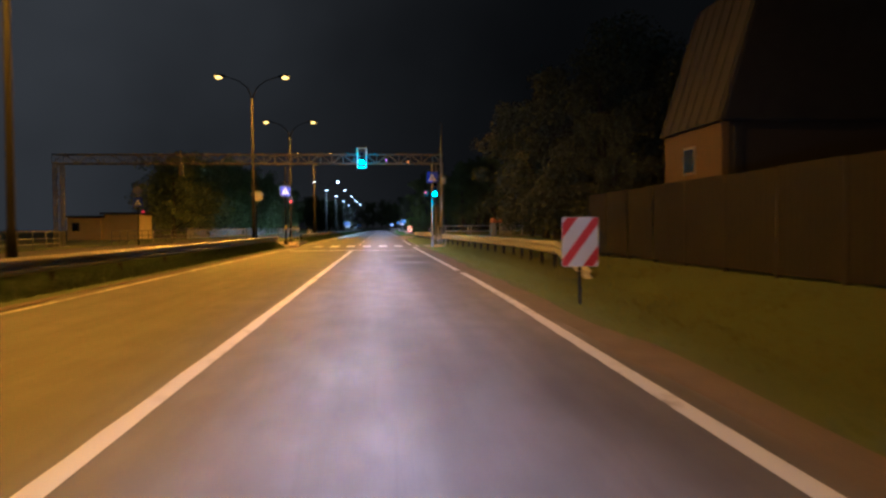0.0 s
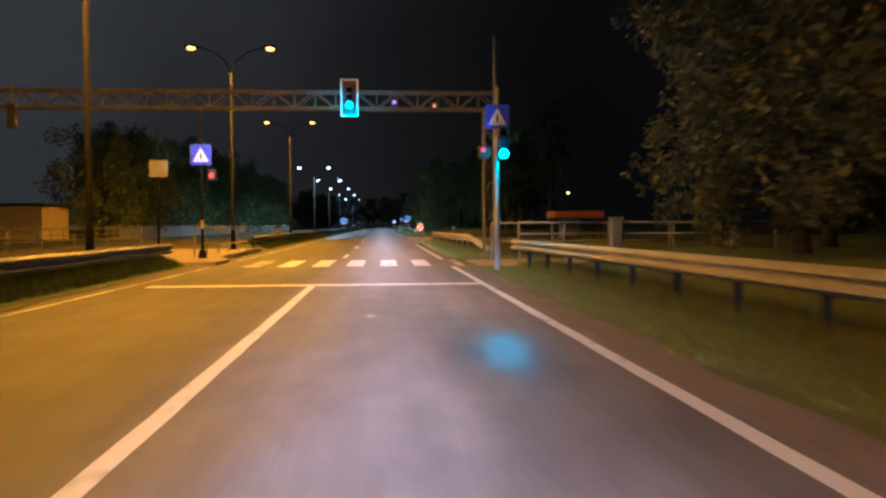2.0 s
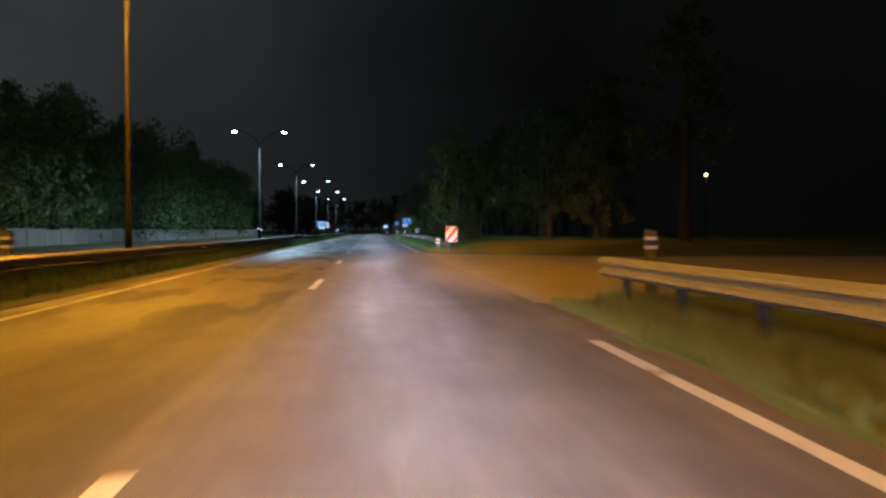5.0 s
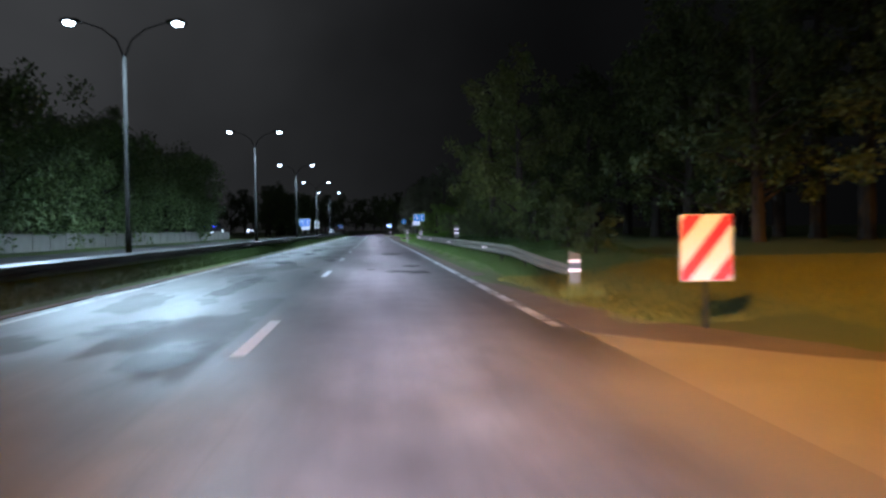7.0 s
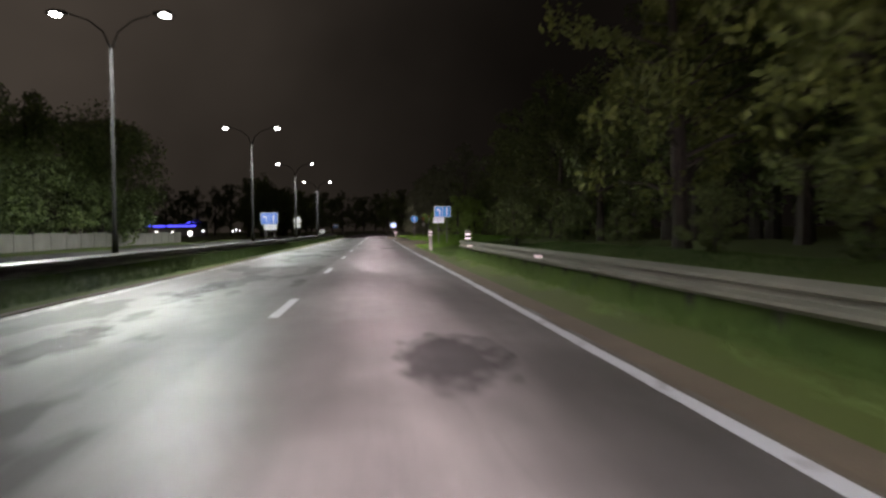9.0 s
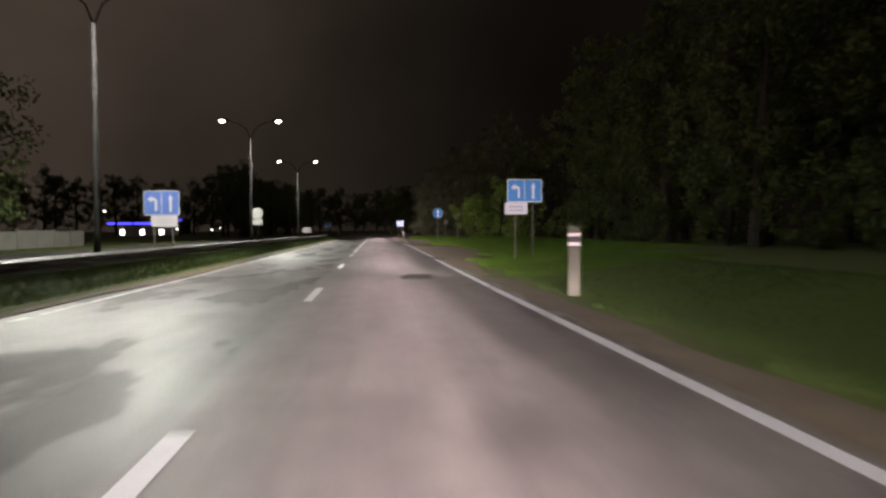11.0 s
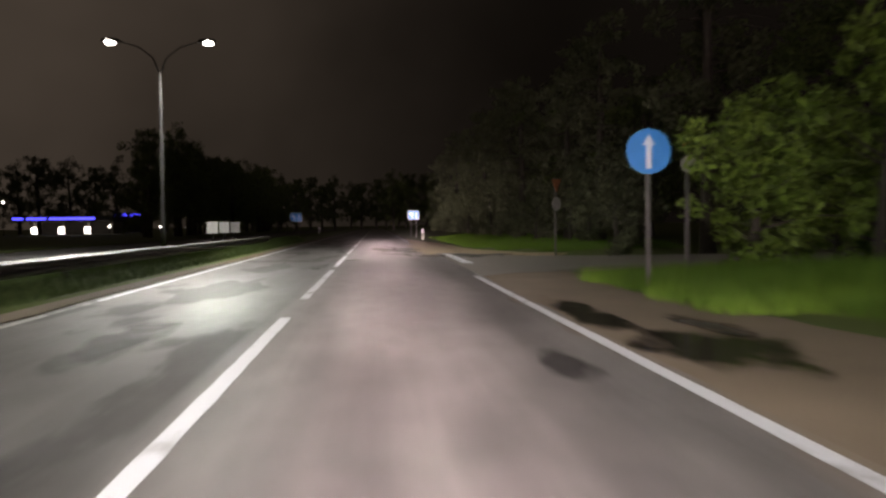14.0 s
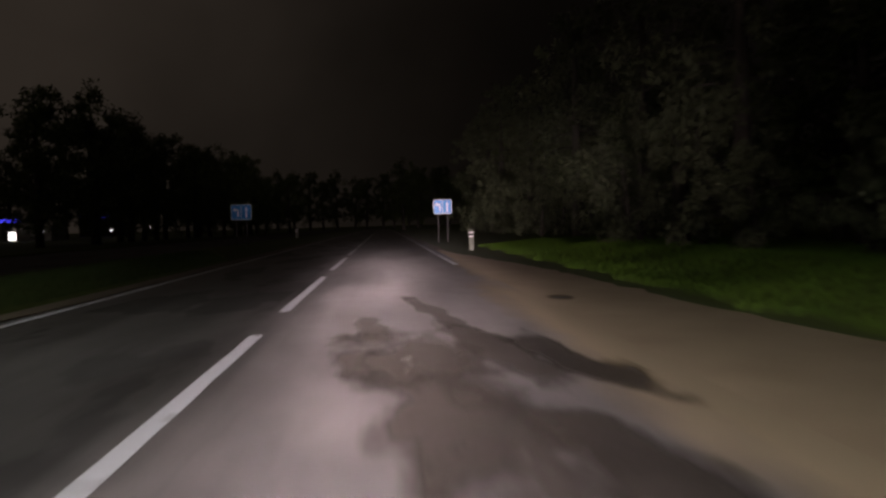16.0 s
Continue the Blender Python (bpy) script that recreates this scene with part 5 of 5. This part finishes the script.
for x, y, z, mat in ((-52, 385, 1.6, M_WHITEG), (-45, 395, 1.4, M_WHITEG), (-66, 372, 6.0, M_WHITEG), (-51.6, 440, 2.0, M_WHITEG), (-50.4, 441, 1.5, M_WHITEG), (22.0, 126.5, 4.9, M_WARMG)):
    root = thing("area_lamp", pose(x, y, 0), "small far lamp on a thin pole", "lamp", "far lamps")
    part("pole", tube(bmesh.new(), [(0, 0, -0.1), (0, 0, z)], 0.06, 6), M_POLE, root)
    bm = bmesh.new()
    bmesh.ops.create_uvsphere(bm, u_segments=10, v_segments=6, radius=0.26 if y > 200 else 0.11, matrix=Matrix.Translation((0, 0, z)) @ Matrix.Diagonal((1, 1, 0.8, 1)))
    part("globe", bm, mat, root, "lit globe", smooth=True)
lamp("SPOT", "path_light", pose(22.0, 126.5, 4.75), SODIUM, 500, radius=0.12, cone=172, blend=0.3)


# ---- trees ----
def tree_meshes(seed, height, spread, leaves, leaf, low=0.25, layered=False, full=1.0):
    """A tapered trunk with limbs, and a crown of many leaves gathered in clumps."""
    rnd = random.Random(seed)
    bm = bmesh.new()
    lean = Vector((rnd.uniform(-0.3, 0.3), rnd.uniform(-0.3, 0.3), 0))
    tp = [Vector((0, 0, -0.3)), Vector((0, 0, 0.3)) + lean * 0.1, Vector((0, 0, height * 0.35)) + lean * 0.5, Vector((0, 0, height * 0.65)) + lean, Vector((0, 0, height * 0.92)) + lean * 1.2]
    r = height * 0.02 + 0.05
    tube(bm, tp, [r * 1.3, r, r * 0.75, r * 0.45, r * 0.12], 8)
    clumps = []
    n = int(12 + height * 1.6)
    for i in range(n):
        f = low + (0.95 - low) * (i + rnd.random()) / n
        a = rnd.uniform(0, 2 * math.pi)
        base = Vector((0, 0, height * f * 0.92)) + lean * f
        prof = math.sin(math.pi * min(1, max(0.05, (f - low) / (1 - low) * 0.75 + 0.22)))
        reach = spread * prof * rnd.uniform(0.55, 1.1)
        tip = base + Vector((math.cos(a) * reach, math.sin(a) * reach, reach * rnd.uniform(0.05, 0.55) if not layered else -reach * rnd.uniform(0.0, 0.25)))
        mid = base.lerp(tip, 0.5) + Vector((0, 0, reach * 0.08))
        tube(bm, [base, mid, tip], [r * 0.35 * (1.1 - f), r * 0.2 * (1.1 - f), 0.01], 5, False)
        for k in range(3):
            clumps.append((base.lerp(tip, 0.45 + 0.3 * k) + Vector([rnd.gauss(0, 0.12 * spread) for _ in range(3)]), full * spread * rnd.uniform(0.09, 0.21)))
    trunk = mesh_of("trunk", bm)
    vs, fs = [], []
    per = max(1, leaves // len(clumps))
    for c, size in clumps:
        for _ in range(per):
            d = Vector([rnd.gauss(0, 1) for _ in range(3)])
            d.normalize()
            p = c + d * size * rnd.random() ** 0.5 * Vector((1, 1, 0.55 if layered else 0.8)).length / 1.5
            u = Vector([rnd.gauss(0, 1) for _ in range(3)]).normalized()
            w = u.cross(Vector([rnd.gauss(0, 1) for _ in range(3)])).normalized()
            s = leaf * rnd.uniform(0.6, 1.3)
            i0 = len(vs)
            vs += [p - u * s, p + w * s * 0.45, p + u * s, p - w * s * 0.45]
            fs.append((i0, i0 + 1, i0 + 2, i0 + 3))
    crown = bpy.data.meshes.new("crown")
    crown.from_pydata([tuple(v) for v in vs], [], fs)
    return trunk, crown


def plant(meshes, mat, x, y, scale, turn, label, name="tree", group="", sz=1.0):
    root = thing(name, pose(x, y, terrain(x, y) - 0.05, 0, 0, turn) @ Matrix.Diagonal((scale, scale, scale * sz, 1)), label, name.replace("_", " "), group)
    part("trunk", meshes[0], M_BARK, root)
    part("crown", meshes[1], mat, root)
    return root


BIG = [tree_meshes(s, 11.0, 3.6, 6600, 0.14, 0.12) for s in (1, 2, 3)]
TALL = [tree_meshes(s, 15.0, 3.0, 4200, 0.17, 0.35, True) for s in (11, 12)]
BUSHES = [tree_meshes(s, 4.6, 2.4, 4200, 0.12, 0.04) for s in (21, 22)]
GREY = [tree_meshes(s, 8.0, 3.4, 11000, 0.10, 0.05) for s in (31, 32)]
UNDER = [(m[0], m[1].copy()) for m in BUSHES]
for m in UNDER:
    m[1].materials.append(M_LEAF)
for m in GREY:
    m[1].materials.append(M_LEAFG)
for m in BUSHES:
    m[1].materials.append(M_LEAFY)
LAMPLIT = [tree_meshes(s, 12.0, 4.4, 9000, 0.19, 0.06, False, 1.5) for s in (41, 42, 43)]
TALLG, UNDERG = [(m[0], m[1].copy()) for m in TALL], [(m[0], m[1].copy()) for m in BUSHES]
for m in UNDERG:
    m[1].materials.clear()
for m in TALLG + UNDERG:
    m[1].materials.append(M_LEAFG)
OLIVE = [(m[0], m[1].copy()) for m in BIG]
for m in OLIVE:
    m[1].materials.append(M_LEAFO)
for m in LAMPLIT:
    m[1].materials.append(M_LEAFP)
for m in BIG + TALL:
    m[1].materials.append(M_LEAF)
rt = random.Random(5)
# grey-green trees behind the first guard rail
for x, y, s in ((8.6, 46.0, 1.05), (9.0, 50.5, 0.95), (9.0, 54.6, 0.62), (11.8, 47.5, 1.4), (12.0, 54.5, 1.0), (9.8, 41.0, 0.75), (15.5, 51, 1.4), (13.5, 42.5, 1.0), (10.5, 44.0, 1.1)):
    plant(GREY[rt.randrange(2)], M_LEAFG, x, y, s, rt.uniform(0, 360), "grey-green leafy tree behind the guard rail", "tree", "roadside trees")
# woodland edge on the right
for y in range(126, 236, 6):
    x = 13.2 + rt.uniform(-0.8, 2.2)
    if 186 < y < 236:
        x += 2.5
    plant(BIG[rt.randrange(3)], M_LEAF, x, y + rt.uniform(-2, 2), rt.uniform(0.75, 1.2), rt.uniform(0, 360), "broad leafy tree at the woodland edge", "tree", "woodland trees")
    plant(TALL[rt.randrange(2)], M_LEAF, x + rt.uniform(4, 8), y + rt.uniform(-3, 3), rt.uniform(0.85, 1.15), rt.uniform(0, 360), "tall slender tree in the dark woodland", "tree", "woodland trees")
for y in range(130, 182, 7):
    plant(UNDER[rt.randrange(2)], M_LEAF, 7.0 + rt.uniform(-0.4, 0.9), y + rt.uniform(-2, 2), rt.uniform(0.3, 0.55), rt.uniform(0, 360), "dark green bush behind the guard rail", "bush", "roadside bushes")
plant(OLIVE[0], M_LEAFO, 8.2, 161, 0.95, 40, "broad leafy tree reaching towards the road", "tree", "woodland trees")
plant(OLIVE[1], M_LEAFO, 8.4, 152.5, 1.0, 200, "broad leafy tree reaching towards the road", "tree", "woodland trees")
for x, y, s in ((8.5, 244.8, 0.95), (10.6, 243.4, 1.15), (13.2, 245.0, 1.25), (11.2, 246.0, 0.8), (12.0, 241.0, 0.7)):
    plant(BUSHES[rt.randrange(2)], M_LEAFY, x, y - 1.5, s, rt.uniform(0, 360), "tall bright green bush beside the gravel", "bush", "roadside bushes")
for y in range(258, 360, 6):
    x = 11.0 + rt.uniform(-1.0, 2.5)
    plant(TALLG[rt.randrange(2)], M_LEAFG, x, y + rt.uniform(-2, 2), rt.uniform(0.75, 1.05), rt.uniform(0, 360), "tall slender tree in the dark woodland", "tree", "woodland trees")
    plant(BIG[rt.randrange(3)], M_LEAF, x + rt.uniform(3, 6), y + rt.uniform(-3, 3), rt.uniform(0.8, 1.1), rt.uniform(0, 360), "broad leafy tree in the dark woodland", "tree", "woodland trees")
for y in range(256, 352, 4):
    plant(UNDERG[rt.randrange(2)], M_LEAFG, 9.8 + rt.uniform(-0.8, 1.6), y + rt.uniform(-1.5, 1.5), rt.uniform(0.5, 1.15), rt.uniform(0, 360), "dark bush at the woodland edge", "bush", "woodland bushes")
for y in range(186, 238, 5):
    plant(UNDER[rt.randrange(2)], M_LEAF, 14.2 + rt.uniform(-1, 1.5), y + rt.uniform(-1.5, 1.5), rt.uniform(0.5, 1.0), rt.uniform(0, 360), "dark bush at the woodland edge", "bush", "woodland bushes")
for x, y, k in ((15.6, 216.0, 0), (16.4, 221.5, 1), (15.2, 227.5, 0), (16.0, 233.0, 1), (15.6, 208.5, 1)):
    plant(TALL[k], M_LEAF, x, y, rt.uniform(0.9, 1.1), rt.uniform(0, 360), "tall tree with a bare pale trunk", "tree", "woodland trees")
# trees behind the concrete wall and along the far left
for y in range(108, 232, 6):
    plant(LAMPLIT[rt.randrange(3)], M_LEAFP, -26.2 + rt.uniform(-0.8, 0.8), y + rt.uniform(-2, 2), rt.uniform(0.85, 1.2), rt.uniform(0, 360), "leafy tree behind the concrete wall", "tree", "trees behind the wall")
for y in range(326, 442, 5):
    plant(BIG[rt.randrange(3)], M_LEAF, -28.0 + rt.uniform(-2.5, 2.5), y + rt.uniform(-2, 2), rt.uniform(1.15, 1.5), rt.uniform(0, 360), "broad dark tree beyond the far carriageway", "tree", "far trees")
for k in range(13):
    plant(BIG[rt.randrange(3)], M_LEAF, -112 + 5.2 * k, 408 + rt.uniform(-6, 10), rt.uniform(1.5, 2.0), rt.uniform(0, 360), "broad dark tree behind the fuel station", "tree", "far trees")
plant(BIG[0], M_LEAF, 22.5, 158, 1.3, 20, "broad leafy tree in the dark woodland", "tree", "woodland trees")
plant(BIG[2], M_LEAF, 19.0, 153, 1.3, 120, "broad leafy tree in the dark woodland", "tree", "woodland trees")
for k in range(14):
    x = -34 + 5.4 * k + rt.uniform(-1.5, 1.5)
    plant(BIG[rt.randrange(3)], M_LEAF, x, 450 + rt.uniform(-8, 14), rt.uniform(1.1, 1.6), rt.uniform(0, 360), "broad dark tree far down the road", "tree", "far trees") if not -21 < x < 4 else None

for k in range(22):
    plant(BIG[rt.randrange(3)], M_LEAF, -66 + 5.4 * k + rt.uniform(-1.5, 1.5), 562 + rt.uniform(-8, 12), rt.uniform(1.7, 2.3), rt.uniform(0, 360), "broad dark tree closing the far end of the road", "tree", "far trees")


# ---- grass ----
def grass(name, x0, x1, y0, y1, count, h, seed, label, mat=None):
    """Many thin bent blades on the ground between two corners, as one mesh."""
    rnd = np.random.default_rng(seed)
    n = int(count * 1.8)
    edge = lambda q: 0.22 * (1.3 + np.sin(q * 1.3 + seed) + 0.6 * np.sin(q * 3.1 + 2 * seed)) * (x1 - x0 > 2)
    gx, gy = np.linspace(x0, x1, max(3, int((x1 - x0) / 0.2))), np.linspace(y0, y1, max(3, int((y1 - y0) / 0.5)))
    grid = np.array([[terrain(float(x), float(y)) for y in gy] for x in gx])
    x, y = rnd.uniform(x0, x1, n), rnd.uniform(y0, y1, n)
    keep = x - x0 > edge(y) * rnd.uniform(0.4, 1.2, n)
    x, y, n = x[keep], y[keep], int(keep.sum())
    u, v = (x - x0) / (x1 - x0) * (len(gx) - 1), (y - y0) / (y1 - y0) * (len(gy) - 1)
    i, j = np.minimum(u.astype(int), len(gx) - 2), np.minimum(v.astype(int), len(gy) - 2)
    fu, fv = u - i, v - j
    z = grid[i, j] * (1 - fu) * (1 - fv) + grid[i + 1, j] * fu * (1 - fv) + grid[i, j + 1] * (1 - fu) * fv + grid[i + 1, j + 1] * fu * fv - 0.01
    a, s, b = rnd.uniform(0, 6.28, n), rnd.uniform(0.5, 1.4, n), rnd.uniform(-0.6, 0.6, n)
    w = 0.0035 * s + 0.002
    co = np.empty((n, 3, 3))
    co[:, 0] = np.stack((x - np.cos(a) * w, y - np.sin(a) * w, z), 1)
    co[:, 1] = np.stack((x + np.cos(a) * w, y + np.sin(a) * w, z), 1)
    co[:, 2] = np.stack((x + np.sin(a) * b * h * s, y + np.cos(a) * b * h * s, z + h * s), 1)
    me = bpy.data.meshes.new(name)
    me.vertices.add(3 * n)
    me.vertices.foreach_set("co", co.ravel())
    me.loops.add(3 * n)
    me.loops.foreach_set("vertex_index", np.arange(3 * n, dtype=np.int32))
    me.polygons.add(n)
    me.polygons.foreach_set("loop_start", np.arange(0, 3 * n, 3, dtype=np.int32))
    me.update(calc_edges=True)
    return tagged(part(name, me, mat or M_GRASS), label, "grass", kind="stuff")


grass("verge_grass", 2.8, 6.5, -2, 57, 60000, 0.05, 1, "short dull grass on the roadside verge", M_DRY)
grass("verge_grass", 2.85, 6.5, 64.5, 87, 25000, 0.055, 2, "short dull grass on the roadside verge", M_DRY)
grass("verge_grass", 2.95, 8.0, 117.5, 128, 16000, 0.06, 23, "dull grass on the roadside verge", M_DRY)
grass("verge_grass", 3.05, 8.0, 128, 200, 90000, 0.06, 3, "olive green grass on the roadside bank", M_GRASSO)
grass("verge_grass", 4.6, 14, 205, 213, 20000, 0.09, 31, "lush green grass beside the gravel")
grass("verge_grass", 5.6, 14, 213, 243, 80000, 0.09, 4, "lush green grass beside the gravel")
grass("verge_grass", 5.6, 14, 243, 246, 7000, 0.10, 24, "lush green grass at the corner of the side road")
grass("verge_grass", 6.9, 14, 260, 263, 7000, 0.09, 32, "lush green grass before the woodland")
grass("verge_grass", 5.6, 14, 263, 267, 12000, 0.09, 8, "lush green grass before the woodland")
grass("verge_grass", 4.7, 14, 267, 300, 60000, 0.09, 5, "lush green grass before the woodland")
grass("verge_grass", 3.2, 9, 194, 206, 20000, 0.08, 9, "green grass on the roadside verge")
grass("verge_grass", 5.5, 22, 113, 127, 55000, 0.10, 10, "dull grass beyond the junction", M_DRY)
grass("tall_grass", 4.3, 9.0, 236, 244, 9000, 0.28, 41, "tall unkempt grass round the sign post")
grass("tall_grass", 7.6, 12.0, 212, 240, 12000, 0.22, 42, "tall unkempt grass before the bushes")
grass("tall_grass", 2.65, 4.6, 64.6, 88, 20000, 0.17, 43, "tall yellowish grass under the guard rail", M_DRY)
grass("tall_grass", 3.3, 4.2, 66.5, 88, 9000, 0.30, 44, "tall yellowish grass under the guard rail", M_DRY)
grass("tall_grass", 3.4, 4.3, 128, 174, 16000, 0.27, 45, "tall olive grass under the guard rail", M_GRASSO)
grass("tall_grass", 4.1, 5.0, 26, 58, 9000, 0.22, 46, "tall dull grass under the guard rail", M_DRY)
grass("tall_grass_tuft", 3.4, 4.1, 121.4, 122.1, 500, 0.22, 21, "tall grass tuft before a marker post", M_DRY)
grass("median_grass", -6.9, -5.75, -5, 58, 36000, 0.16, 6, "grass under the median guard rail, coloured dark for shade", M_MEDG)
grass("median_grass", -7.2, -5.75, 75, 290, 100000, 0.17, 7, "dark shade-coloured grass under the median guard rail", M_MEDG)
